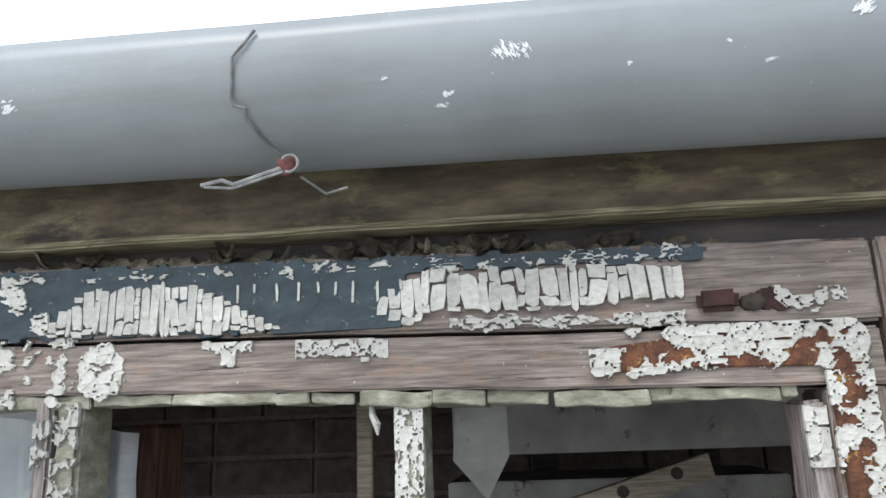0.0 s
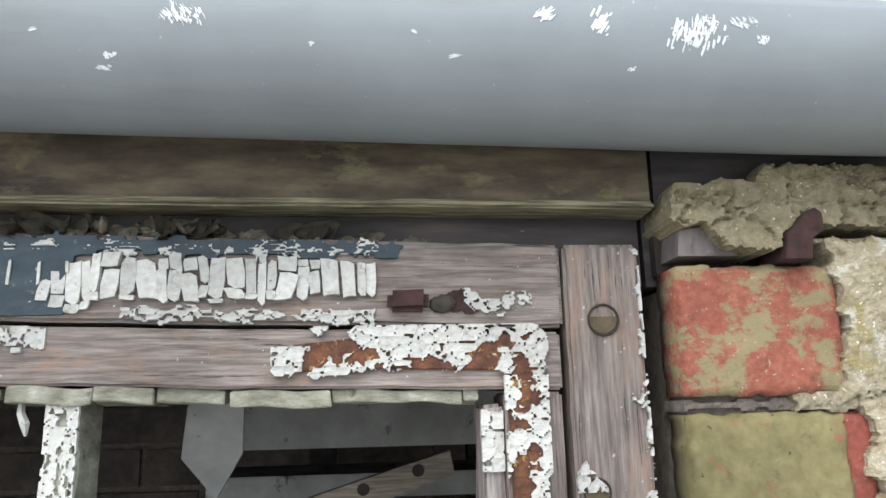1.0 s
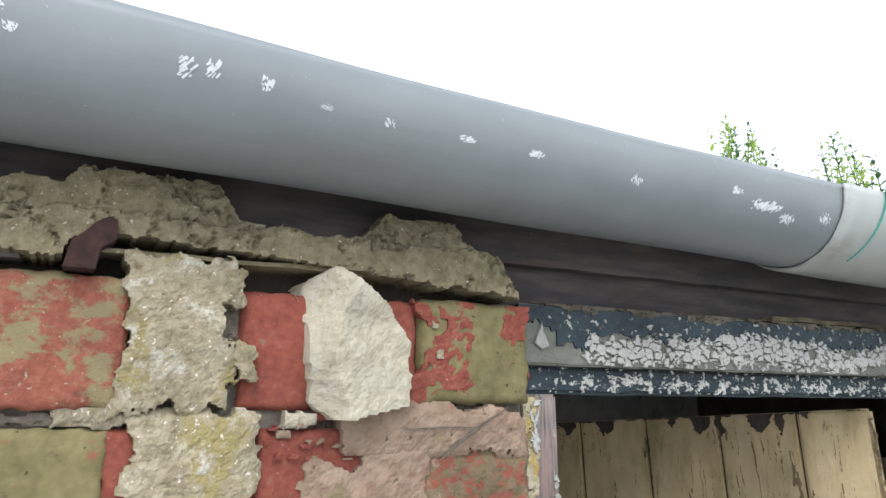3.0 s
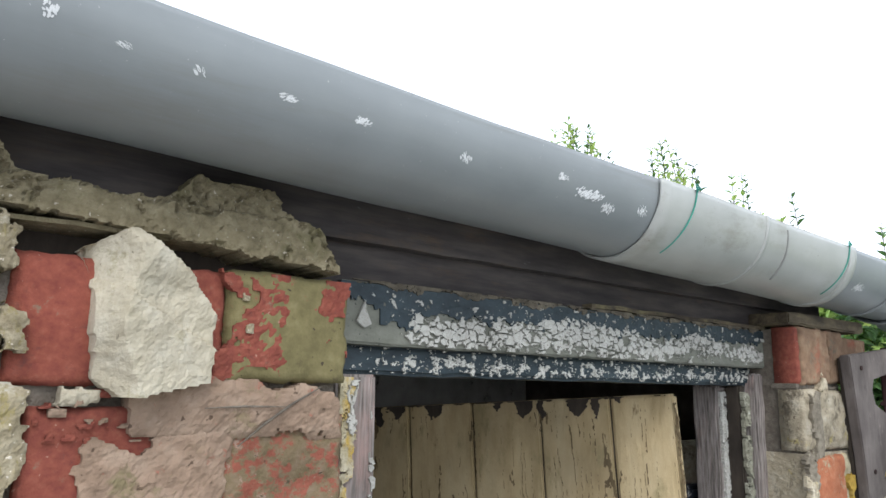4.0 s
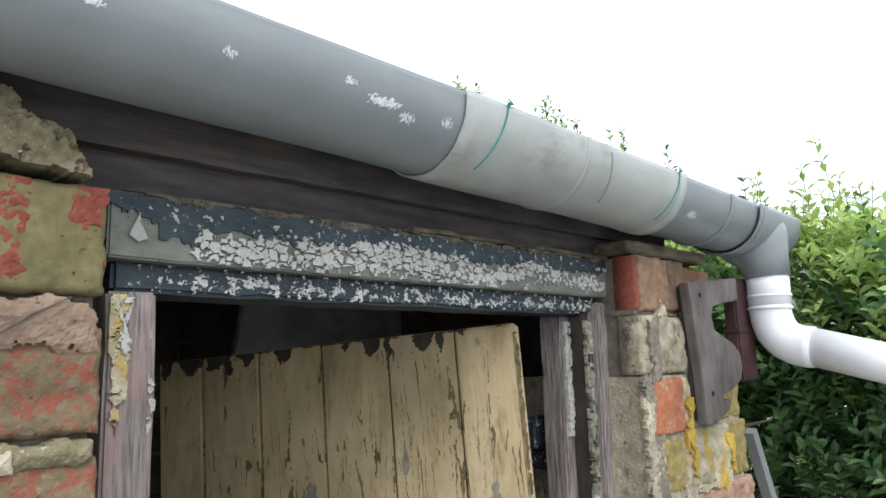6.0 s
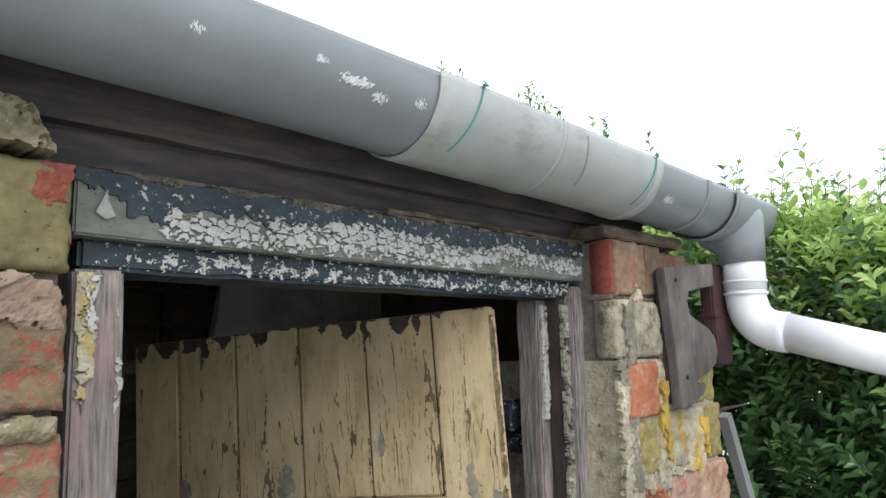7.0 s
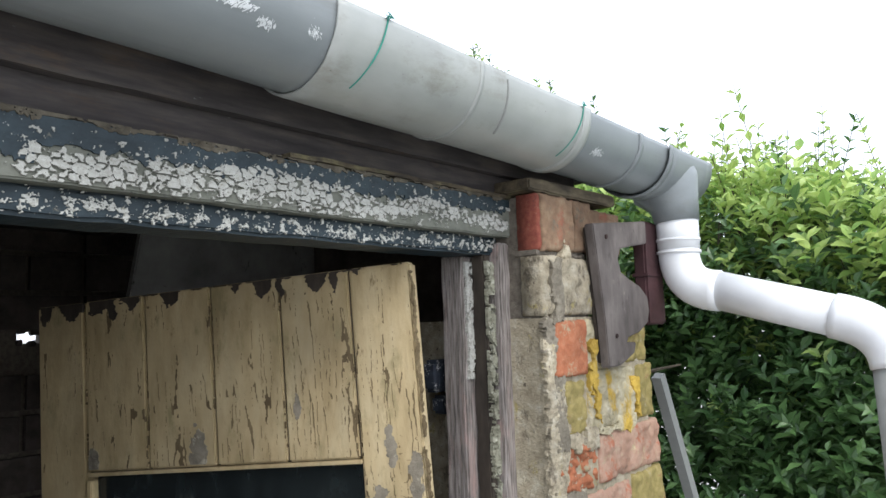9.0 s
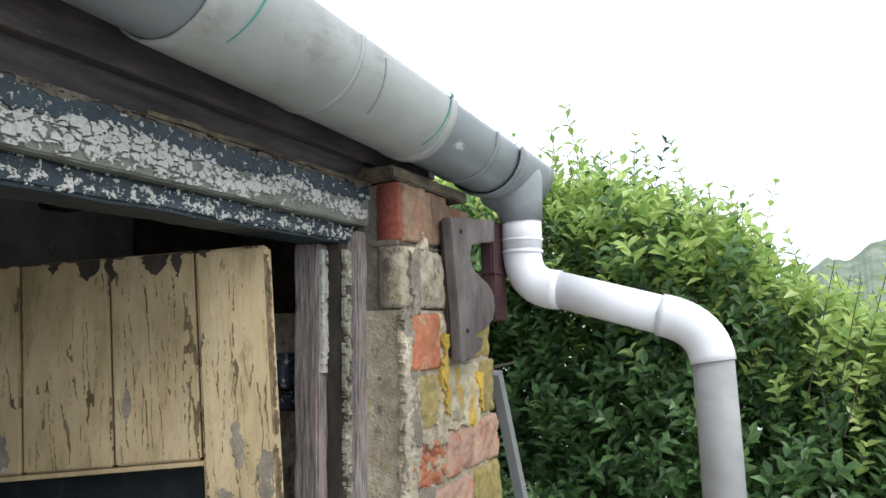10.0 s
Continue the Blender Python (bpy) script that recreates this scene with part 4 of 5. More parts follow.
def scrape_mark(x, ang, w, h, seed, tag="scrape", material=scrape, rad=GR):
    """A scuff: a few thin ragged strokes lying on the gutter."""
    r2 = random.Random(seed)
    b = bmesh.new()
    lean = r2.uniform(-0.002, 0.003)
    for s in range(max(4, int(w / 0.0003))):
        cx, ca = x + r2.triangular(-w / 2, w / 2, -w * 0.15), ang + r2.triangular(-h / 2, h / 2)
        dx, da = r2.uniform(0.0002, 0.0008), r2.uniform(0.3, max(0.8, h * 0.2))
        k = lean * da / max(h, 1.0) * 3 + r2.uniform(-0.0004, 0.0004)
        p = [skin(cx - dx + k, ca - da, rad=rad), skin(cx + dx * 0.4 + k, ca - da * 0.8, rad=rad), skin(cx + dx, ca, rad=rad), skin(cx + dx * 0.5 - k, ca + da, rad=rad), skin(cx - dx * 0.7 - k, ca + da * 0.6, rad=rad)]
        b.faces.new([b.verts.new(v) for v in p])
    me = bpy.data.meshes.new("tmp")
    b.to_mesh(me)
    b.free()
    scrapes.from_mesh(me)
    bpy.data.meshes.remove(me)


for k, (x, z, w, h) in enumerate(((-0.03, 1.917, 0.022, 12), (-0.066, 1.9, 0.008, 4), (-0.07, 1.8955, 0.009, 3), (-0.325, 1.916, 0.01, 8), (0.145, 1.919, 0.012, 8), (0.173, 1.917, 0.01, 16), (0.222, 1.911, 0.034, 18),
                                  (0.228, 1.917, 0.012, 5), (0.246, 1.917, 0.016, 7), (0.256, 1.908, 0.008, 6), (0.335, 1.906, 0.008, 12), (0.348, 1.907, 0.008, 12), (0.376, 1.905, 0.009, 10), (0.41, 1.899, 0.01, 4), (0.448, 1.897, 0.007, 6),
                                  (0.5, 1.896, 0.011, 5), (0.551, 1.894, 0.014, 6), (0.634, 1.890, 0.011, 8), (0.729, 1.894, 0.012, 6), (0.764, 1.887, 0.036, 9), (0.788, 1.881, 0.018, 10), (0.831, 1.885, 0.014, 10),
                                  (0.03, 1.905, 0.003, 3), (0.08, 1.91, 0.003, 3), (0.1, 1.9, 0.003, 3), (-0.1, 1.91, 0.003, 3), (0.19, 1.895, 0.004, 3))):
    scrape_mark(x, math.degrees(math.asin((axis(x).z - z) / GR)), w, h, 100 + k)
scrape_mark(1.27, 40, 0.03, 12, 300)
tagged(part("scraped_paint", scrapes, scrape, channel), kind="stuff")
# green strings tied round the sleeve
for x in (0.893, 1.207):
    part("string", tube([skin(x + 0.006 - 0.018 * k / 12, -7 + 5.6 * k, 0.0042) for k in range(13)], [0.0008] * 8 + [0.0006] * 5, 6), green_string, sleeve, "thin green string")
part("crack", tube([skin(1.065 + 0.012 * k / 8, 2 + 8 * k, 0.0036) for k in range(8)], 0.0012, 5), pipe_grey, sleeve)
for x in (0.899, 1.212):
    b = tube([skin(x + 0.004 * math.cos(1.9 * k) * (0.4 + 0.1 * k), -5 - 2.5 * math.sin(2.3 * k) - 0.3 * k, 0.0055) for k in range(11)], 0.0006, 5)
    part("string_knot", b, green_string, sleeve, "knotted end of green string")
# wire tied round the gutter, with a red tag
tie = thing("wire_tie", "thin twisted grey wire with a red tag hanging round the gutter", "wire")
part("wire", tube([skin(-0.172, -6, 0.002), skin(-0.178, 2, 0.002), skin(-0.185, 9, 0.002), skin(-0.188, 32, 0.002), skin(-0.187, 36, 0.003), skin(-0.181, 38, 0.002), skin(-0.182, 44, 0.002), skin(-0.174, 64, 0.002),
                   skin(-0.164, 76, 0.004), (-0.159, 0.352, 1.872)], 0.0009, 6), wire_mat, tie)
part("wire_end", tube([(-0.158, 0.345, 1.867), (-0.17, 0.343, 1.863), (-0.186, 0.34, 1.857), (-0.193, 0.34, 1.860), (-0.205, 0.34, 1.858)], 0.0013, 6), wire_mat, tie)
part("wire_end", tube([(-0.157, 0.345, 1.865), (-0.171, 0.342, 1.860), (-0.187, 0.34, 1.855), (-0.203, 0.34, 1.857)], 0.0009, 6), wire_mat, tie)
part("wire_end", tube([(-0.155, 0.36, 1.866), (-0.143, 0.37, 1.858), (-0.13, 0.37, 1.861)], 0.0008, 6), wire_mat, tie)
b = bmesh.new()
bmesh.ops.create_icosphere(b, subdivisions=3, radius=0.006)
for v in b.verts:
    v.co = Vector((v.co.x, v.co.y * 0.6, v.co.z)) * (1 + 0.3 * noise.noise(v.co * 300)) + Vector((-0.158, 0.346, 1.868))
part("tag", b, knot_mat, tie, "dull red tag", smooth=True)
part("loop", tube([(-0.155 + 0.005 * math.cos(a), 0.3405, 1.867 + 0.005 * math.sin(a)) for a in (k * 0.5 - 2 for k in range(10))], 0.0009, 6), wire_mat, tie)

# ---- downpipe ----
downpipe = thing("downpipe", "white and grey plastic downpipe with two bends under the gutter outlet", "downpipe")
PR = 0.0275


def bend(a, b, c, n=10):
    a, b, c = Vector(a), Vector(b), Vector(c)
    return [(a * (1 - t) + b * t) * (1 - t) + (b * (1 - t) + c * t) * t for t in (k / n for k in range(n + 1))]


P1, P2 = Vector((OX, OY - 0.004, 1.712)), Vector((1.533, 0.083, 1.640))
u = (P2 - P1).normalized()
part("socket", tube([(OX, OY, 1.81), (OX, OY, 1.762)], PR + 0.003, 28), pipe_white, downpipe, "white plastic socket", smooth=True)
for z in (1.775, 1.757):
    part("socket_ring", tube([(OX, OY, z + 0.002), (OX, OY, z - 0.002)], PR + 0.0045, 28), pipe_white, downpipe, smooth=True)
part("elbow", tube([(OX, OY, 1.765)] + bend((OX, OY, 1.75), P1 - Vector((0, 0, 0.012)), P1 + u * 0.055), PR + 0.002, 28), pipe_white, downpipe, "white plastic bend", smooth=True)
part("pipe_run", tube([P1 + u * 0.05, P2 - u * 0.04], PR, 28), pipe_white, downpipe, "white sloping pipe", smooth=True)
E2 = P2 + Vector((0, 0, 0))
part("elbow", tube([P2 - u * 0.065] + bend(P2 - u * 0.055, E2, E2 + Vector((-0.003, -0.004, -0.048))), PR + 0.0025, 28), pipe_white, downpipe, "white plastic bend", smooth=True)
part("pipe_drop", tube([E2 + Vector((-0.003, -0.004, -0.044)), (1.527, 0.075, 1.47), (1.522, 0.068, 0.9), (1.515, 0.06, 0.02)], PR, 28), pipe_grey, downpipe, "grey upright pipe", smooth=True)

# ---- left brick pier ----
pier = thing("brick_pier", "worn red brick pier between window and door with loose mortar", "brick pier", "structure")
PY = 0.398
part("core", box(0.232, 0.585, PY + 0.012, 0.6, 0.0, 1.797), mortar_bed, pier, "dark old mortar bed")
wb = worn_brick
wb("brick", 0.229, 0.324, 1.733, 1.806, PY + 0.001, brick_red, pier, 0.002, 0.003, 1.0, "red brick with olive algae")
wb("brick", 0.386, 0.503, 1.733, 1.804, PY + 0.006, brick_plain, pier, 0.001, 0.003, 2.0, "clean red brick")
wb("brick", 0.503, 0.588, 1.737, 1.806, PY, brick_olive, pier, 0.0012, 0.003, 3.0, "brick half covered with olive algae")
wb("brick", 0.229, 0.318, 1.655, 1.7235, PY + 0.001, brick_olive, pier, 0.0012, 0.003, 4.0, "olive algae-covered brick")
wb("brick", 0.316, 0.335, 1.657, 1.7235, PY + 0.003, brick_plain, pier, 0.0014, 0.003, 14.0)
wb("brick", 0.398, 0.5, 1.65, 1.722, PY + 0.003, brick_plain, pier, 0.002, 0.003, 5.0)
wb("brick", 0.495, 0.589, 1.653, 1.716, PY + 0.002, brick_mottled, pier, 0.004, 0.003, 6.0, "crumbling mottled brick")
wb("brick", 0.44, 0.589, 1.57, 1.638, PY + 0.002, brick_mottled, pier, 0.004, 0.003, 7.0, "crumbling mottled brick")
wb("brick", 0.229, 0.434, 1.574, 1.645, PY + 0.002, brick_red, pier, 0.002, 0.004, 8.0)
# mortar lumps


def lump(name, x0, x1, z0, z1, y, bulge, material, seed, amp=0.005, label="", freq=55, parent=pier, deep=0.03):
    def front(x, z):
        e = max(0.0, min(x - x0, x1 - x, z - z0, z1 - z))
        return y - bulge * (1 - math.exp(-e / 0.006)) - 0.0015 * fbm(x, z, 38, seed) - 0.0011 * fbm(x, z, 190, seed)
    return part(name, crust(x0, x1, z0, z1, 0.0018, ragged(x0, x1, z0, z1, amp, seed, freq), front, y + deep), material, parent, label)


lump("mortar_joint", 0.316, 0.386, 1.727, 1.825, PY + 0.002, 0.008, mortar, 1.3, 0.012, "thick sandy mortar lump")
lump("mortar_joint", 0.324, 0.402, 1.64, 1.735, PY + 0.002, 0.006, mortar, 2.3, 0.013, "thick sandy mortar lump")
lump("bare_face", 0.494, 0.545, 1.735, 1.806, PY + 0.0005, 0.0012, brick_plain, 40.3, 0.017, "bare red face of the brick", 30, pier, 0.006)
lump("bare_face", 0.56, 0.5885, 1.752, 1.806, PY + 0.0005, 0.0012, brick_plain, 41.3, 0.016, "bare red face of the brick", 34, pier, 0.006)
lump("mortar_crumb", 0.511, 0.519, 1.766, 1.774, PY - 0.001, 0.002, mortar, 42.3, 0.003)
lump("mortar_crumb", 0.508, 0.517, 1.784, 1.792, PY - 0.001, 0.002, mortar, 43.3, 0.003)
lump("mortar_joint", 0.29, 0.345, 1.7225, 1.735, PY + 0.004, 0.004, mortar, 3.3, 0.003)
lump("mortar_joint", 0.229, 0.315, 1.7245, 1.732, PY + 0.008, 0.002, mortar_bed, 4.3, 0.002)
lump("render_patch", 0.44, 0.589, 1.7, 1.741, PY + 0.003, 0.006, mortar_pink, 5.3, 0.013, "smeared pinkish mortar", 30)
part("render_crack", tube([(0.512, PY - 0.0035, 1.699), (0.528, PY - 0.0045, 1.712), (0.546, PY - 0.0045, 1.724), (0.567, PY - 0.004, 1.735)], [0.0004, 0.0009, 0.0008, 0.0004], 5), mortar_bed, pier, "dark crack in the mortar")
part("render_crack", tube([(0.49, PY - 0.0045, 1.7215), (0.515, PY - 0.0045, 1.7225), (0.541, PY - 0.0045, 1.7222)], [0.0003, 0.0007, 0.0003], 5), mortar_bed, pier, "dark crack in the mortar")
lump("render_patch", 0.42, 0.512, 1.6, 1.716, PY + 0.004, 0.006, mortar_pink, 6.3, 0.018, "smeared pinkish mortar", 30)
lump("mortar_joint", 0.525, 0.588, 1.634, 1.652, PY + 0.002, 0.008, mortar_cap, 7.3, 0.004, "greenish mortar joint")
lump("mortar_joint", 0.522, 0.542, 1.634, 1.648, PY - 0.002, 0.007, mortar_pale, 7.9, 0.004, "pale mortar lump")
lump("mortar_joint", 0.378, 0.399, 1.745, 1.7745, PY + 0.001, 0.007, mortar, 8.3, 0.008)
lump("mortar_joint", 0.366, 0.388, 1.79, 1.817, PY + 0.001, 0.005, mortar, 10.3, 0.006)
for k in range(16):
    x, z = R.uniform(0.40, 0.45), R.uniform(1.70, 1.728)
    lump("mortar_crumb", x, x + R.uniform(0.005, 0.012), z, z + R.uniform(0.004, 0.008), PY + 0.002, 0.003, mortar_pink if k % 2 else brick_plain, k + 20.0, 0.002)
lump("mortar_joint", 0.412, 0.436, 1.722, 1.7335, PY + 0.003, 0.004, mortar_pale, 9.3, 0.003)

# ragged mortar bed left over the pier
CAP_TOP = ((0.226, 0.233, 0.284, 0.295, 0.368, 0.38, 0.397, 0.409, 0.428, 0.461, 0.479, 0.531, 0.539, 0.563, 0.576),
           (1.835, 1.856, 1.859, 1.87, 1.868, 1.847, 1.843, 1.849, 1.841, 1.845, 1.862, 1.861, 1.848, 1.838, 1.81))
CAP_LOW = ((0.226, 0.246, 0.253, 0.268, 0.287, 0.292, 0.318, 0.427, 0.522, 0.576), (1.83, 1.828, 1.819, 1.813, 1.813, 1.825, 1.828, 1.8215, 1.814, 1.8095))


def cap_in(x, z):
    top = float(np.interp(x, *CAP_TOP)) + 0.0035 * fbm(x, 0, 70, 1)
    bot = float(np.interp(x, *CAP_LOW)) + 0.003 * fbm(x, 0, 75, 5)
    return min(x - 0.226 - 0.004 * fbm(0, z, 60, 3), 0.576 + 0.002 * fbm(0, z, 80, 7) - x, top - z, z - bot)


def cap_front(x, z):
    """Two ragged layers, the lower one proud, with cracks and pits."""
    ledge = 0.004 if z < 1.842 + 0.006 * fbm(x, 0, 32, 12) else 0.0
    crack = 0.004 * max(0.0, 1 - abs(fbm(x, z, 26, 15)) * 14)
    return PY - 0.003 + (z - 1.82) * 0.22 - ledge + crack - 0.0022 * fbm(x, z, 34, 2) - 0.0012 * fbm(x, z, 170, 4)


cap = tagged(part("mortar_cap", crust(0.218, 0.585, 1.803, 1.882, 0.0018, cap_in, cap_front, 0.45), mortar_cap),
             "ragged mossy mortar bed on top of the brick pier", "mortar", kind="structure")
# near-black block: the shade under the cap is put into its colour
part("core", box(0.229, 0.572, PY + 0.03, 0.436, 1.806, 1.845), dark_wood_and_shade, pier, "dark block standing in for shade in the joint")
part("slate", box(0.29, 0.49, PY + 0.001, 0.44, 1.8185, 1.821, cut=12, rough=0.0015), mortar_cap, pier, "thin slate in the joint")
part("slate", prism([(0.232, 1.812), (0.234, 1.827), (0.247, 1.829), (0.262, 1.8225), (0.268, 1.812)], PY + 0.004, 0.44), bracket_wood, pier)

# loose chunk of pale mortar leaning on the pier
CHUNK_L = ((1.728, 1.738, 1.793, 1.808, 1.82), (0.439, 0.4275, 0.4225, 0.417, 0.437))
CHUNK_R = ((1.728, 1.733, 1.736, 1.775, 1.797, 1.81, 1.821), (0.452, 0.474, 0.491, 0.493, 0.477, 0.458, 0.442))


def chunk_in(x, z):
    l, rr = float(np.interp(z, *CHUNK_L)), float(np.interp(z, *CHUNK_R))
    return min(x - l + 0.0015 * fbm(0, z, 70, 7), rr - x + 0.0025 * fbm(0, z, 60, 9), z - 1.7275, 1.821 - z)


def chunk_front(x, z):
    """Broken facets: a steep side face, a bright flank and a hollow, meeting in sharp ridges."""
    wx, wz = x + 0.002 * fbm(x, z, 40, 4), z + 0.002 * fbm(x, z, 40, 5)
    ridge = 0.4395 + 0.05 * max(0.0, 1.765 - wz) - 0.004 * math.sin((wz - 1.75) * 90)
    side = -(ridge - wx) * 1.5
    flank = -(wx - ridge) * 0.28
    top = (1.806 - wz) * 0.9 + 0.004
    low = (wz - 1.742) * 0.7 + 0.006 - (wx - 0.46) * 0.25
    step = 0.0035 if wz < 1.778 - 0.5 * (wx - 0.45) else 0.0
    hollow = -0.006 * math.exp(-((wx - 0.462) / 0.012) ** 2 - ((wz - 1.787) / 0.012) ** 2)
    proud = min(side, flank, top, low) + step + hollow
    return PY - 0.02 - proud - 0.0011 * fbm(x, z, 75, 9) - 0.0006 * fbm(x, z, 240, 3)


tagged(part("mortar_chunk", crust(0.41, 0.5, 1.724, 1.824, 0.0016, chunk_in, chunk_front, PY + 0.006), mortar_pale),
       "loose pale mortar chunk wedged against the brick pier", "mortar chunk")

# rusty iron strap end sticking out of the joint
strap = tagged(part("iron_strap", prism([(0.288, 1.807), (0.291, 1.822), (0.297, 1.827), (0.302, 1.833), (0.309, 1.837), (0.313, 1.834), (0.313, 1.824), (0.306, 1.819), (0.304, 1.807)], PY - 0.010, PY + 0.02, 0.0004), dark_rust),
               "rusty iron strap end sticking out of the mortar joint", "iron strap")

# ---- right brick pier ----
pier2 = thing("brick_pier", "old brick corner pier with limewash and yellow stains", "brick pier", "structure")
QY = 0.383
part("core", box(1.218, 1.335, QY + 0.009, 0.47, 1.66, 1.815, cut=8, rough=0.002), mortar_bed, pier2)
part("core", box(1.216, 1.485, QY + 0.0045, 0.6, 0.0, 1.666, cut=30, rough=0.0004), stone_pale, pier2, "pale limewashed mortar")
wb("brick", 1.2155, 1.236, 1.7475, 1.8165, QY + 0.004, brick_plain, pier2, 0.002, 0.003, 11.5, "dull red brick end")
wb("brick", 1.222, 1.297, 1.7475, 1.8165, QY, brick_mould, pier2, 0.004, 0.003, 1.5, "red brick with brown mould")
wb("brick", 1.301, 1.345, 1.75, 1.8165, QY + 0.002, brick_mould, pier2, 0.003, 0.003, 2.5, "red brick with brown mould")
wb("brick", 1.348, 1.45, 1.752, 1.812, QY + 0.014, brick_mould, pier2, 0.003, 0.004, 2.9)
wb("brick", 1.214, 1.338, 1.669, 1.741, QY, stone_pale, pier2, 0.006, 0.003, 4.5, "limewashed pale brick")
wb("brick", 1.235, 1.309, 1.594, 1.662, QY - 0.003, brick_orange, pier2, 0.003, 0.003, 6.5, "bright orange-red brick")
wb("brick", 1.316, 1.378, 1.598, 1.664, QY + 0.001, stone_yellow, pier2, 0.005, 0.003, 7.5, "pale yellow stained brick")
wb("brick", 1.38, 1.487, 1.602, 1.664, QY + 0.001, brick_ochre, pier2, 0.005, 0.003, 7.9, "ochre stained brick")
wb("brick", 1.256, 1.307, 1.522, 1.588, QY + 0.002, brick_ochre, pier2, 0.006, 0.003, 8.5, "ochre stained brick")
wb("brick", 1.312, 1.442, 1.522, 1.597, QY, stone_yellow, pier2, 0.006, 0.003, 8.9, "pale yellow stained brick")
wb("brick", 1.446, 1.499, 1.522, 1.597, QY + 0.001, brick_ochre, pier2, 0.005, 0.003, 9.5, "ochre stained brick")
wb("brick", 1.233, 1.326, 1.453, 1.514, QY + 0.002, brick_orange, pier2, 0.016, 0.0022, 10.5, "spalled red brick with a crumbling face")
wb("brick", 1.332, 1.508, 1.455, 1.516, QY, brick_pink, pier2, 0.005, 0.003, 12.5, "pale pink brick")
wb("brick", 1.236, 1.412, 1.378, 1.446, QY, brick_pink, pier2, 0.005, 0.003, 13.5, "pale pink brick")
wb("brick", 1.42, 1.516, 1.378, 1.45, QY - 0.001, brick_ochre, pier2, 0.004, 0.003, 14.5, "ochre stained brick")
# limewash, smears and stains lying over the bricks
rl = random.Random(21)
z = 1.36
while z < 1.655:
    h = rl.uniform(0.035, 0.075)
    lump("limewash_patch", 1.2105, rl.uniform(1.232, 1.262), z - 0.012, min(z + h, 1.672), QY + rl.uniform(0.0005, 0.0025), 0.004, rl.choice((stone_pale, stone_pale, lime_grey)), rl.uniform(50, 90), 0.011,
         "ragged pale limewash over the joints", rl.uniform(60, 85), pier2, 0.004)
    z += h * 0.8
lump("limewash_patch", 1.225, 1.262, 1.655, 1.742, QY, 0.004, lime_grey, 31.6, 0.02, "grey cement smear", 30, pier2, 0.006)
lump("limewash_patch", 1.218, 1.262, 1.50, 1.605, QY + 0.001, 0.004, lime_grey, 33.6, 0.02, "grey cement smear", 28, pier2, 0.006)
lump("limewash_patch", 1.262, 1.335, 1.496, 1.53, QY + 0.002, 0.005, stone_pale, 34.2, 0.016, "ragged pale limewash", 34, pier2)
lump("limewash_patch", 1.33, 1.44, 1.505, 1.535, QY + 0.001, 0.004, stone_yellow, 34.9, 0.016, "ragged pale limewash", 34, pier2)
lump("limewash_patch", 1.225, 1.3, 1.436, 1.46, QY + 0.002, 0.004, lime_grey, 35.4, 0.012, "grey cement smear", 34, pier2, 0.006)
lump("yellow_stain", 1.312, 1.342, 1.528, 1.64, QY - 0.001, 0.003, yellow_drip, 32.0, 0.016, "bright yellow stain running down the bricks", 34, pier2)
lump("yellow_stain", 1.425, 1.455, 1.525, 1.585, QY, 0.003, yellow_drip, 36.0, 0.014, "bright yellow stain", 34, pier2)
lump("mortar_joint", 1.214, 1.335, 1.740, 1.7485, QY + 0.008, 0.003, mortar_bed, 33.0, 0.003, "", 40, pier2)
lump("mortar_joint", 1.255, 1.285, 1.735, 1.765, QY + 0.001, 0.004, stone_pale, 38.0, 0.012, "pale mortar squeezed out of the joint", 40, pier2)
# plain courses below, down to the ground
r = random.Random(17)
for base, x0, x1, ztop, y in ((pier, 0.229, 0.589, 1.566, PY), (pier2, 1.216, 1.52, 1.37, QY)):
    z, row = ztop, 0
    while z > 0.03:
        x = x0
        half = (x1 - x0 - 0.012) / 3
        widths = (half, half * 2) if row % 2 else (half * 2, half)
        for w in widths:
            b = box(x, min(x + w, x1), y + r.uniform(0, 0.005), y + 0.06, max(z - 0.068, 0.0), z, bevel=0.003)
            part("brick", b, r.choice((brick_red, brick_mottled, brick_olive, brick_pink)), base)
            x += w + 0.012
        z -= 0.079
        row += 1
# low wall under the window
low = tagged(part("wall_south", box(-1.15, 0.2285, 0.43, 0.53, 0.0, 0.945), mortar_bed), "brick wall under the window", "wall", kind="structure")
z, row = 0.93, 0
while z > 0.05:
    x = -1.15 - (row % 2) * 0.11
    while x < 0.2:
        b = box(max(x, -1.15), min(x + 0.21, 0.228), 0.42 + r.uniform(0, 0.004), 0.45, z - 0.067, z, bevel=0.003)
        part("brick", b, r.choice((brick_red, brick_mottled, brick_olive)), low)
        x += 0.222
    z -= 0.079
    row += 1
tagged(part("wall_west_end", box(-1.15, -1.0, 0.43, 0.53, 0.945, 1.86), mortar_bed), "wall beside the window", "wall", kind="structure")

# ---- doorway ----
doorway = thing("door_frame", "old timber door frame with crazed slate and white paint", "door frame", "structure")
LY = 0.408
lintel = part("lintel", box(0.592, 1.2115, LY, 0.47, 1.763, 1.808, bevel=0.0015, cut=60, rough=0.0011), olive_undercoat, doorway, "lintel board with crazed white and slate paint")


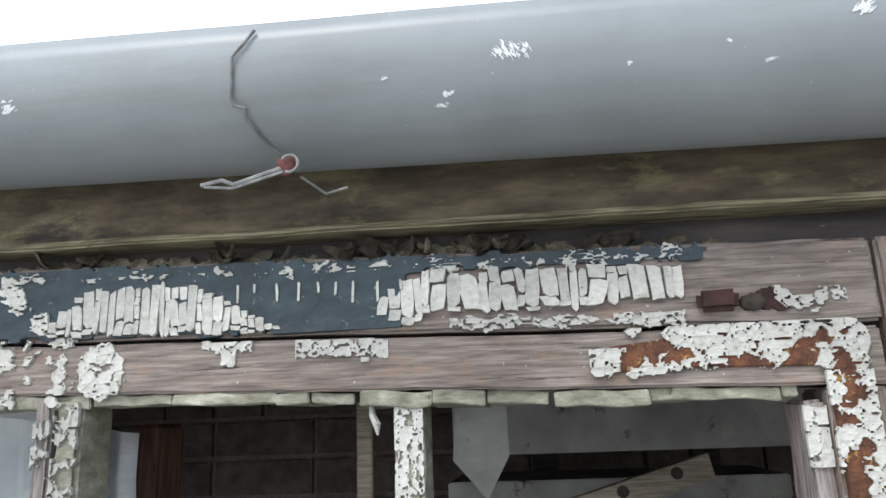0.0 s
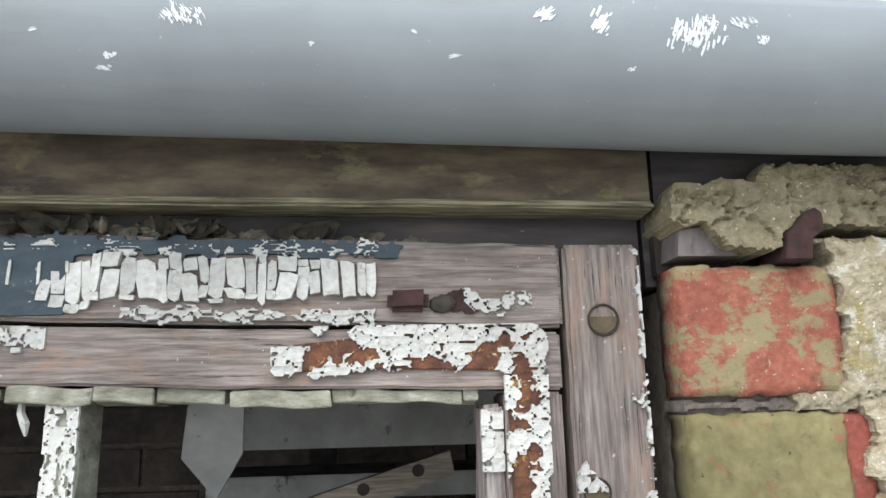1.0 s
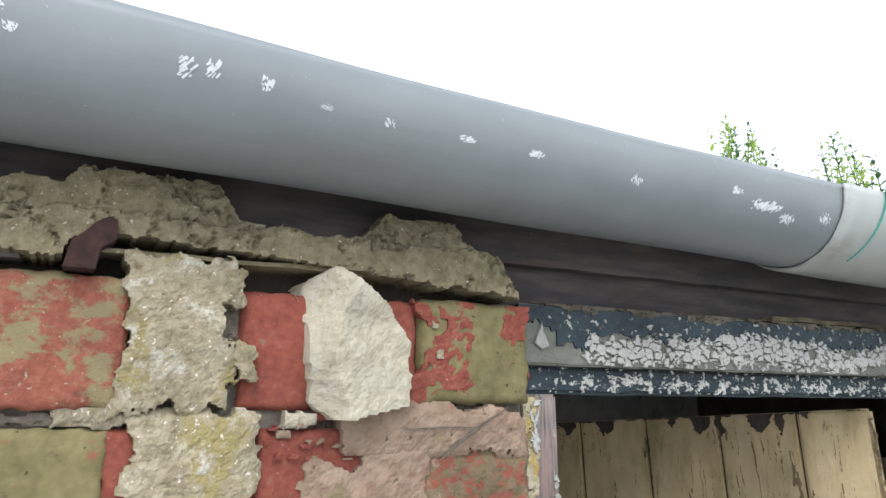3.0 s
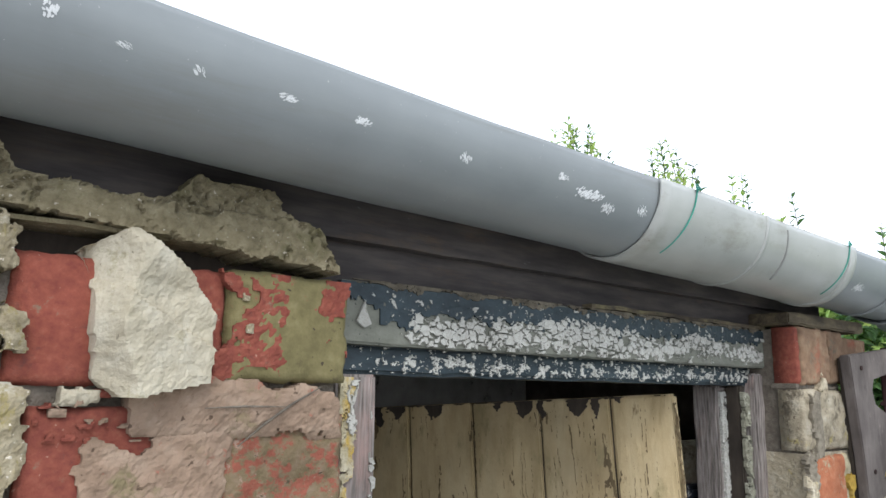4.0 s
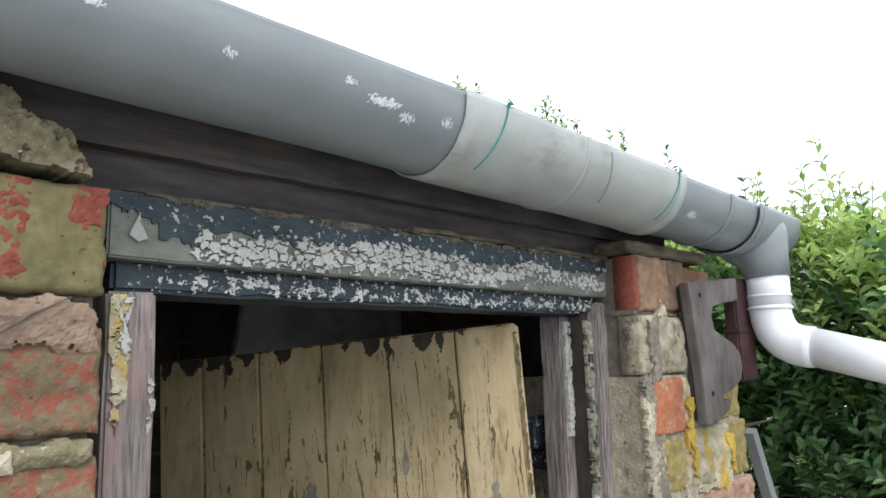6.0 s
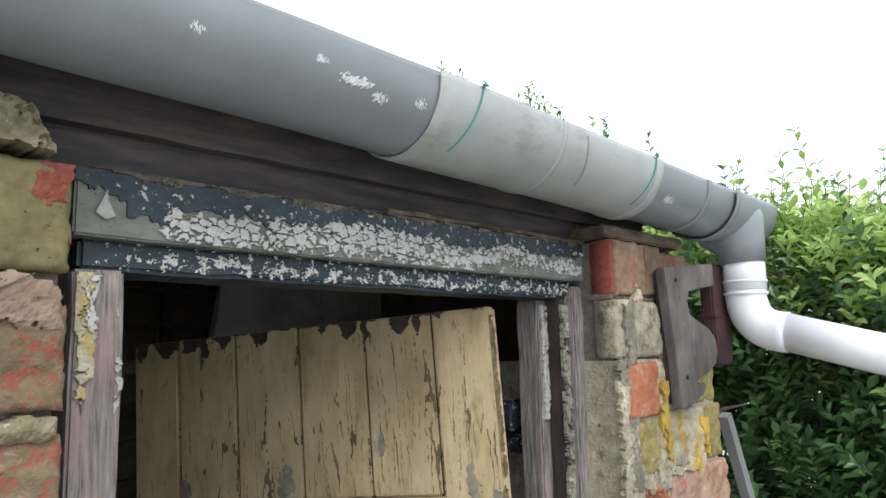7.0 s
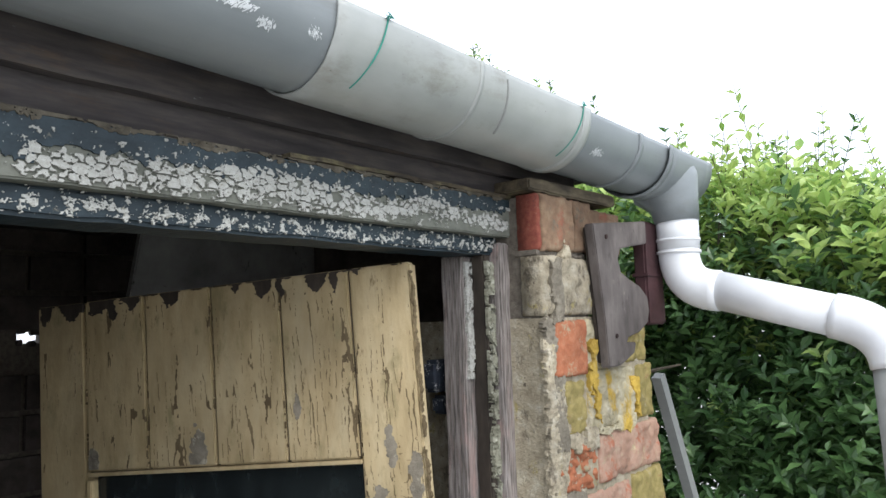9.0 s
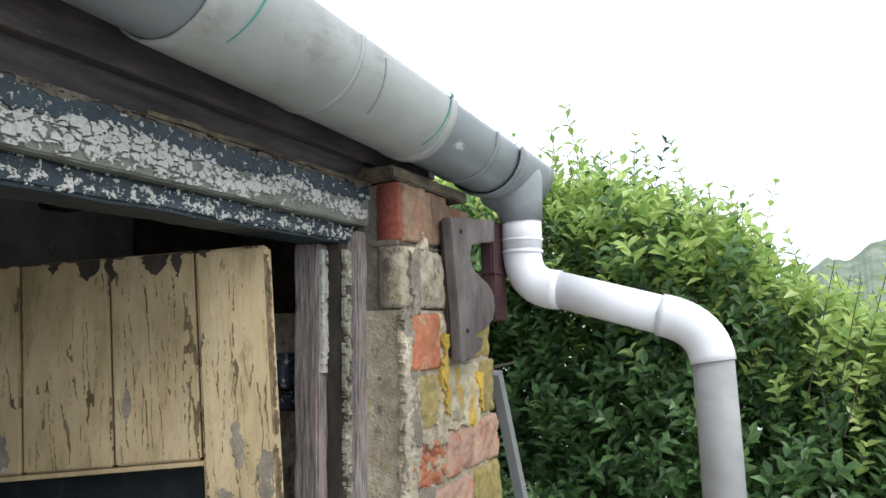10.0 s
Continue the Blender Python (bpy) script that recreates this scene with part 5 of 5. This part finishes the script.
def lint_slate(x, z):
    line = 1.788 + 0.008 * fbm(x, 0, 26, 3) + 0.005 * fbm(x, z, 90, 5) - (0.012 if 0.625 < x < 0.66 else 0.0) + max(0.0, x - 1.0) * 0.02
    bay = max(0.0, 0.625 - x) * 0.3
    return min(z - line - bay, 1.8075 - z, x - 0.5905, 1.19 + 0.01 * fbm(x, z, 60, 1) - x)


part("paint_film", crust(0.5905, 1.21, 1.763, 1.809, 0.0018, lint_slate, lambda x, z: LY - 0.0016 + 0.0005 * fbm(x, z, 90), LY + 0.003), slate_paint, lintel, "dark slate paint")


def lint_white(x, z):
    """Thick near the lower edge, thinning upwards and to the far end."""
    mid = 1.778 + 0.003 * math.sin(x * 25) + max(0.0, x - 1.0) * 0.02
    half = 0.0125 - max(0.0, x - 0.86) * 0.026
    fade = max(0.0, 0.665 - x) * 0.6 + max(0.0, x - 1.165) * 0.6
    return half - abs(z - mid) + 0.012 * fbm(x, z, 55, 6) + 0.008 * fbm(x, z, 190, 16) - fade


crackle(lintel, 0.635, 1.20, 1.7638, 1.805, lint_white, LY - 0.0016, 0.0007, (0.0092, 0.0076), 0.105, 11.0, chip_paint, step=0.0008, label="crazed white paint")
crackle(lintel, 0.63, 1.19, 1.782, 1.806, lambda x, z: 0.01 * (fbm(x, z, 150, 23) - 0.5), LY - 0.0018, 0.0006, (0.004, 0.004), 0.08, 31.0, chip_paint, step=0.0009, label="specks of white paint")
crackle(lintel, 0.60, 1.205, 1.798, 1.8095, lambda x, z: z - 1.8055 + 0.007 * fbm(x, z, 26, 12), LY - 0.0014, 0.001, (0.03, 0.006), 0.06, 12.0, debris_mat, label="peeling pale edge")
b = prism([(0.6045, 1.779), (0.6115, 1.7945), (0.6125, 1.788), (0.6175, 1.7775), (0.611, 1.7745)], LY - 0.0026, LY, 0.0004)
part("paint_chip", b, chip_paint, lintel, "pointed white paint chip")
mould = part("door_stop", box(0.60, 1.175, LY + 0.012, 0.47, 1.742, 1.7635, bevel=0.003, cut=60, rough=0.0012), slate_paint, doorway, "dark moulding under the lintel")
crackle(mould, 0.625, 1.17, 1.743, 1.7625, lambda x, z: 0.001 - abs(z - 1.751) + 0.012 * fbm(x, z, 75, 16) + 0.008 * fbm(x, z, 220, 18) - max(0.0, 0.7 - x) * 0.06 - max(0.0, x - 1.08) * 0.05,
        LY + 0.0115, 0.0005, (0.0045, 0.0035), 0.1, 13.0, chip_paint, step=0.0008)
crackle(mould, 0.61, 1.17, 1.7435, 1.7625, lambda x, z: 0.01 * (fbm(x, z, 200, 61) - 0.38), LY + 0.0115, 0.0004, (0.003, 0.003), 0.06, 33.0, chip_paint, step=0.0009)
ljamb = part("jamb", box(0.595, 0.628, LY + 0.004, 0.47, 0.03, 1.742, bevel=0.002, cut=50, rough=0.0015), old_wood_z, doorway, "bare grey jamb with yellowed paint remnants")
crackle(ljamb, 0.596, 0.616, 1.655, 1.74, lambda x, z: 0.006 - abs(x - 0.601) + 0.008 * fbm(x, z, 50, 2) - max(0.0, 1.69 - z) * 0.15, LY + 0.0035, 0.0014, (0.012, 0.02), 0.06, 17.0, stone_yellow, label="yellowed paint remnants")
crackle(ljamb, 0.598, 0.614, 1.70, 1.738, lambda x, z: 0.003 - abs(x - 0.606) + 0.006 * fbm(x, z, 60, 9), LY + 0.002, 0.0012, (0.01, 0.02), 0.06, 18.0, chip_paint)
crackle(ljamb, 0.6225, 0.6285, 1.45, 1.74, lambda x, z: 0.004 * fbm(x, z * 0.5, 90, 5) - 0.0008, LY + 0.0035, 0.0008, (0.006, 0.012), 0.08, 19.0, chip_paint)
rjamb = part("jamb", box(1.164, 1.2125, LY + 0.003, 0.47, 0.03, 1.756, bevel=0.002, cut=50, rough=0.0018), old_wood_z, doorway, "bare pinkish grey jamb")
part("jamb_strip", box(1.149, 1.162, LY + 0.014, 0.442, 0.03, 1.742, bevel=0.002, cut=50, rough=0.0018), dark_wood_and_shade, doorway, "dark inner strip of the jamb")
rj2 = part("door_stop", box(1.134, 1.172, LY + 0.035, 0.475, 0.03, 1.742, bevel=0.002, cut=50, rough=0.002), old_wood_z, doorway, "grey door stop with curled paint")
crackle(rj2, 1.136, 1.152, 1.60, 1.735, lambda x, z: 0.006 - abs(x - 1.144) + 0.006 * fbm(x, z, 50, 4), LY + 0.034, 0.0022, (0.008, 0.03), 0.07, 14.0, chip_paint, label="curled white paint")
crackle(rjamb, 1.148, 1.163, 1.40, 1.735, lambda x, z: fbm(x, z, 50, 44) + 0.32, LY + 0.013, 0.003, (0.009, 0.026), 0.08, 15.0, grey_putty, label="curled grey-green paint")
crackle(rjamb, 1.185, 1.211, 1.45, 1.75, lambda x, z: 0.006 * fbm(x, z * 0.25, 70, 46) - 0.0015, LY + 0.002, 0.001, (0.006, 0.03), 0.08, 16.0, chip_paint)

# the frame stands recessed behind the brick faces
BACK = Matrix.Translation((0.42, -0.07, 1.69)) @ Matrix.Scale(1.046, 4) @ Matrix.Translation((-0.42, 0.07, -1.69))
for ob in doorway.children_recursive:
    ob.data.transform(BACK)

# ---- door, standing open inwards ----
door = thing("door_1", "open boarded door with peeling cream paint and a dark pane", "door", "structure")
# the leaf hangs askew; local x runs along it from the hinge side, z down from its top edge
DM = Matrix.Translation((1.0946, 0.4751, 1.7333)) @ Matrix.Rotation(radians(114.33), 4, "Z") @ Matrix.Rotation(radians(0.87), 4, "X") @ Matrix.Rotation(radians(3.70), 4, "Y")
SPL = [0.0, 0.0762, 0.1651, 0.2579, 0.3522, 0.4424, 0.5169]
GLASS_Z, LOW, FOOT = -0.2153, -0.75, -1.6


def top_of(s):
    return 0.0


def in_door(bm):
    bmesh.ops.transform(bm, matrix=DM, verts=bm.verts)
    return bm


for k in range(6):
    s0, s1 = SPL[k] + 0.001, SPL[k + 1] - 0.001
    pane_cols = 1 <= k <= 4
    b = bmesh.new()
    if pane_cols:
        add_box(b, s0, s1, -0.001, 0.021, GLASS_Z + 0.004, top_of(s0), bevel=0.0022)
    else:
        add_box(b, s0, s1, -0.001, 0.021, FOOT, top_of(s0), bevel=0.003)
    part("board", in_door(b), door_paint, door)
    if pane_cols:
        b = box(s0, s1, -0.001, 0.021, FOOT, LOW, bevel=0.003)
        part("board", in_door(b), door_paint, door)
pane = part("pane", in_door(box(SPL[1] + 0.001, SPL[5] - 0.008, 0.006, 0.010, LOW, GLASS_Z)), dark_pane, door, "dark glass pane with pale reflections painted in")
part("pane_frame", in_door(box(SPL[1] - 0.002, SPL[5] - 0.001, 0.010, 0.0235, GLASS_Z - 0.0015, GLASS_Z + 0.003, bevel=0.0008)), door_paint, door)
part("pane_frame", in_door(box(SPL[5] - 0.007, SPL[5] - 0.001, 0.010, 0.0235, LOW, GLASS_Z - 0.007, bevel=0.001)), door_paint, door)
part("ledge", in_door(box(0.03, SPL[6] - 0.03, -0.024, -0.002, -0.16, -0.06, bevel=0.003)), dark_wood_and_shade, door)
# bare dark wood along the top of the boards, and splits in the paint
BARE = ((0.066, 0.005, 0.010), (0.093, 0.006, 0.022), (0.115, 0.015, 0.020), (0.161, 0.005, 0.024), (0.186, 0.014, 0.022), (0.22, 0.006, 0.01), (0.315, 0.013, 0.018), (0.372, 0.014, 0.018),
        (0.4, 0.009, 0.03), (0.422, 0.014, 0.02), (0.462, 0.018, 0.022), (0.503, 0.009, 0.026))


def bare(x, z):
    """Blotches hanging from the top edge, with a ragged outline."""
    wx, wz = x + 0.006 * fbm(x, z, 70, 6), z + 0.007 * fbm(x, z, 60, 9)
    best = max(1 - ((wx - c) / w) ** 2 - (wz / h) ** 2 for c, w, h in BARE)
    return max(0.01 * best, z + 0.0015 + 0.004 * fbm(x, 0.0, 40, 3))

b = crust(0.004, SPL[6] - 0.003, -0.045, -0.0005, 0.0014, bare, lambda x, z: 0.0216, 0.018)
tagged(part("bare_patch", in_door(b), dark_wood_and_shade, door, "bare dark wood where the paint has peeled"), kind="stuff")


def split_in(x, z):
    """Fine upright cracks with short branches, thicker towards the foot and the hinge side."""
    near = float(np.interp(x, (0.0, 0.09, 0.2, 0.35, 0.52), (1.0, 0.72, 0.66, 0.6, 0.25)))
    low = float(np.interp(-z, (0.02, 0.09, 0.2), (0.25, 0.62, 1.0)))
    wx = x + 0.0022 * noise.noise(Vector((x * 90, z * 70, 2)))
    line = 0.042 - abs(noise.noise(Vector((wx * 120, z * 7, 51)))) + 0.05 * noise.noise(Vector((x * 400, z * 120, 8)))
    line = max(line, 0.02 - abs(noise.noise(Vector((wx * 40, z * 130, 33)))) + 0.05 * noise.noise(Vector((x * 160, z * 300, 5))) - 0.25 * (1 - near * low))
    gate = fbm(x, z * 0.5, 45, 77) + 0.95 * near * low - 0.38
    flake = fbm(x, z * 0.45, 110, 91) - 1.45 + 0.75 * near * low
    return max(min(line, gate), flake)


on_paint = lambda x, z: z > GLASS_Z + 0.006 or x < SPL[1] - 0.003
b = crust(0.004, SPL[6] - 0.004, -0.36, -0.015, 0.0009, lambda x, z: split_in(x, z) if on_paint(x, z) else -1, lambda x, z: 0.0214, 0.018)
tagged(part("paint_split", in_door(b), split_wood, door, "cracks in the paint showing brown wood"), kind="stuff")
# grey wood laid bare in larger flakes low on the boards
def flaked(x, z):
    return 0.01 * max(1 - ((x - c) / w) ** 2 - ((z - d) / h) ** 2 + 0.9 * fbm(x, z, 75, 4) for c, d, w, h in FLAKES)


FLAKES = ((0.283, -0.195, 0.012, 0.03), (0.432, -0.2, 0.008, 0.016), (0.04, -0.2, 0.007, 0.022), (0.012, -0.235, 0.009, 0.03), (0.15, -0.15, 0.005, 0.012), (0.055, -0.27, 0.012, 0.03))
b = crust(0.004, SPL[6] - 0.004, -0.36, -0.1, 0.0014, lambda x, z: flaked(x, z) if on_paint(x, z) else -1, lambda x, z: 0.0217, 0.018)
tagged(part("bare_flake", in_door(b), lime_grey, door, "bare grey wood where paint has flaked"), kind="stuff")
# dark strips that stand in for shade between the boards, and a frayed edge
for k in range(1, 6):
    part("board_gap", in_door(box(SPL[k] - 0.0012, SPL[k] + 0.0012, 0.004, 0.0165, GLASS_Z + 0.006, -0.002)), dark_wood_and_shade, door)
b = crust(-0.004, 0.003, -0.42, -0.01, 0.0009, lambda x, z: min(x + 0.0008 - 0.003 * fbm(0.0, z, 42, 3) - 0.0015 * fbm(0.0, z, 200, 5), 0.0016 + 0.002 * fbm(0.0, z, 60, 8) - x), lambda x, z: 0.0222 + 0.0012 * fbm(x, z, 100, 4), 0.016)
tagged(part("frayed_edge", in_door(b), split_wood, door, "splintered brown edge of the door"), kind="stuff")
lock = part("lock", box(1.17, 1.245, 0.515, 0.54, 1.578, 1.618, bevel=0.005), lock_mat, door, "chipped blue iron lock")
part("lock_keep", box(1.185, 1.245, 0.515, 0.54, 1.55, 1.573, bevel=0.004), lock_mat, door)

# ---- carved bracket and iron post at the corner ----
E_OUT = [(1.312, 1.785), (1.39, 1.793), (1.468, 1.801), (1.467, 1.768), (1.42, 1.762), (1.384, 1.756), (1.377, 1.742), (1.383, 1.725), (1.41, 1.715), (1.44, 1.706), (1.46, 1.692), (1.464, 1.672),
         (1.456, 1.655), (1.43, 1.643), (1.395, 1.637), (1.39, 1.63), (1.417, 1.63), (1.41, 1.615), (1.37, 1.601), (1.337, 1.60), (1.332, 1.66)]
bracket = thing("carved_bracket", "weathered brown carved timber bracket fixed to the corner pier", "bracket")
part("bracket_board", prism(E_OUT, 0.366, 0.379, 0.0015), bracket_wood, bracket)
part("bracket_back", prism([(1.318, 1.782), (1.372, 1.787), (1.372, 1.61), (1.338, 1.606)], 0.3795, 0.384, 0.0005), dark_wood_and_shade, bracket)
for nx, nz in ((1.345, 1.77), (1.36, 1.64)):
    part("nail", tube([(nx, 0.3645, nz), (nx, 0.367, nz)], 0.003, 8), dark_rust, bracket)
post = thing("iron_post", "maroon painted iron post beside the downpipe", "iron post")
part("post_body", box(1.474, 1.532, 0.372, 0.392, 1.652, 1.803, bevel=0.003, cut=8, rough=0.001), maroon, post)
part("post_strap", box(1.472, 1.534, 0.370, 0.394, 1.722, 1.727, bevel=0.001), maroon, post)
bar = tagged(part("plastic_strip", tube([(1.597, 0.42, 1.57), (1.7, 0.42, 1.36), (1.81, 0.42, 1.135), (2.365, 0.42, 0.0)], 0.0115, 4), pipe_grey), "grey plastic strip leaning behind the pier", "strip")
tagged(part("twig", tube([(1.48, 0.42, 1.575), (1.56, 0.41, 1.581), (1.64, 0.40, 1.585)], [0.004, 0.003, 0.0015], 6), bark), "short dark twig by the pier", "twig")

# ---- privet hedge ----
hedge = thing("hedge", "dense green privet hedge with pale young shoots on top", "hedge")
rh = random.Random(99)


HEDGE_LINE = ((-1.7, -0.8, -0.2, -0.05, 0.05, 0.18, 0.31, 0.5, 0.72, 0.9, 1.1, 1.5, 3.1), (1.36, 1.48, 1.6, 1.68, 1.77, 1.87, 1.93, 1.95, 1.95, 2.01, 2.14, 2.3, 2.44))


def hedge_top(y):
    return float(np.interp(y, *HEDGE_LINE)) + 0.045 * noise.noise(Vector((0, y * 5.2, 4)))


def leaf_shape(length, width):
    return [(0, 0, 0), (width * 0.8, length * 0.3, 0.1 * length), (width, length * 0.55, 0.12 * length), (0, length, -0.05 * length), (-width, length * 0.55, 0.12 * length), (-width * 0.8, length * 0.3, 0.1 * length), (0, length * 0.5, 0)]


LEAF_FACES = [(0, 1, 6), (1, 2, 6), (2, 3, 6), (3, 4, 6), (4, 5, 6), (5, 0, 6)]


def leaf_cloud(places, name, material, parent):
    verts, faces = [], []
    for p, m, s in places:
        o = len(verts)
        for q in leaf_shape(s, s * 0.24):
            verts.append(p + m @ Vector(q))
        faces += [tuple(i + o for i in f) for f in LEAF_FACES]
    me = bpy.data.meshes.new(name)
    me.from_pydata(verts, [], faces)
    me.materials.append(material)
    ob = new(name, me)
    ob.parent = parent
    return tagged(ob, kind="stuff")


def spray(base, direction, n, size, out, gap=0.42):
    """A shoot with paired leaves."""
    d = direction.normalized()
    side = d.orthogonal().normalized()
    for k in range(n):
        p = base + d * (k * size * gap)
        side = Matrix.Rotation(1.57 + rh.uniform(-0.3, 0.3), 3, d) @ side
        for sgn in (-1, 1):
            a = (d * rh.uniform(0.4, 0.9) + side * sgn).normalized()
            nrm = (d - a * a.dot(d)).normalized()
            m = Matrix((a.cross(nrm), a, nrm)).transposed()
            out.append((p, m, size * rh.uniform(0.7, 1.15) * (1 - 0.35 * k / n)))
    return base + d * (n * size * gap)


old_l, young_l, shoots = [], [], bmesh.new()
for k in range(12000):
    y = rh.uniform(-1.6, 3.0) if k % 3 == 0 else rh.uniform(-0.6, 1.3)
    top = hedge_top(y)
    z = top - abs(rh.gauss(0, 0.55)) if rh.random() < 0.55 else rh.uniform(0.1, top) if k % 3 == 0 else rh.uniform(1.1, top)
    if z < 0.05:
        continue
    x = 1.94 + 0.16 * noise.noise(Vector((1, y * 3, z * 3))) + rh.uniform(0, 0.42) + 0.25 * max(0, 0.12 - (top - z))
    d = Vector((rh.uniform(-0.9, 0.2), rh.uniform(-0.5, 0.5), rh.uniform(0.3, 1.3)))
    young = top - z < abs(rh.gauss(0, 0.2))
    spray(Vector((x, y, z)), d, rh.randint(3, 5), rh.uniform(0.03, 0.046), young_l if young else old_l)
for k in range(1150):
    y = rh.uniform(-1.6, 3.0)
    x = rh.uniform(1.95, 2.5)
    p = Vector((x, y, hedge_top(y) - rh.uniform(0.02, 0.16)))
    d = Vector((rh.uniform(-0.35, 0.2), rh.uniform(-0.3, 0.3), 1))
    n = rh.randint(4, 8) if k % 4 else rh.randint(7, 11)
    e = spray(p, d, n, rh.uniform(0.026, 0.04), young_l if rh.random() < 0.8 else old_l, 0.66)
    tube([p - d.normalized() * 0.1, e], [0.0016, 0.0008], 4, shoots, caps=False)
# tall shoots standing clear of the hedge farther back
PEAK = ((0.7, 0.9, 1.1, 1.5), (2.15, 2.28, 2.41, 2.61))
for k in range(56):
    y = rh.uniform(0.8, 1.0) if k < 8 else rh.gauss(1.1, 0.06) if k < 32 else rh.uniform(1.4, 1.56)
    tip = Vector((rh.uniform(2.05, 2.2), y, float(np.interp(y, *PEAK)) + rh.uniform(-0.1, 0.04)))
    d = Vector((rh.uniform(-0.2, 0.2), rh.uniform(-0.2, 0.2), 1)).normalized()
    n, size = rh.randint(5, 9), rh.uniform(0.024, 0.034)
    p = tip - d * (n * size * 0.62)
    spray(p, d, n, size, young_l if k % 3 else old_l, 0.62)
    tube([p - d * 0.2, tip], [0.002, 0.0008], 4, shoots, caps=False)
near = sorted(range(len(old_l)), key=lambda i: old_l[i][0].x + abs(old_l[i][0].y - 0.2) * 0.3 + abs(old_l[i][0].z - 1.7) * 0.3)[:280]
pick = set(near)
leaf_cloud([q for i, q in enumerate(old_l) if i not in pick], "foliage", leaf_old, hedge)
leaf_cloud(young_l, "young_foliage", leaf_young, hedge)
tagged(part("shoot", shoots, bark, hedge), kind="stuff")
leaf_meshes = []
for k in range(3):
    me = bpy.data.meshes.new("leaf")
    me.from_pydata([Vector(q) for q in leaf_shape(1, 0.22 + 0.03 * k)], [], LEAF_FACES)
    me.materials.append(leaf_old)
    leaf_meshes.append(me)
for i in near:
    p, m, s = old_l[i]
    ob = new("leaf", leaf_meshes[i % 3])
    ob.parent = hedge
    ob.matrix_basis = Matrix.Translation(p) @ m.to_4x4() @ Matrix.Diagonal((s, s, s, 1))
for k in range(26):
    y = -1.5 + k * 0.175 + rh.uniform(-0.05, 0.05)
    x = rh.uniform(2.25, 2.45)
    b = bmesh.new()
    tube([(x, y, 0), (x + rh.uniform(-0.05, 0.05), y + rh.uniform(-0.05, 0.05), 0.6), (x + rh.uniform(-0.1, 0.1), y + rh.uniform(-0.1, 0.1), hedge_top(y) - 0.2)], [0.014, 0.01, 0.004], 6, b)
    for j in range(5):
        z = rh.uniform(0.5, hedge_top(y) - 0.5)
        tube([(x, y, z), (x + rh.uniform(-0.2, 0.1), y + rh.uniform(-0.15, 0.15), z + 0.25)], [0.005, 0.002], 5, b)
    part("trunk", b, bark, hedge)
# dark heart of the hedge: dense inner leaves
inner = []
for k in range(16000):
    y = rh.uniform(-1.7, 3.1)
    z = rh.uniform(0.05, hedge_top(y) - 0.06)
    p = Vector((rh.uniform(2.3, 2.75), y, z))
    m = Euler((rh.uniform(0, 6), rh.uniform(0, 6), rh.uniform(0, 6))).to_matrix()
    inner.append((p, m, rh.uniform(0.05, 0.075)))
leaf_cloud(inner, "inner_foliage", leaf_old, hedge)
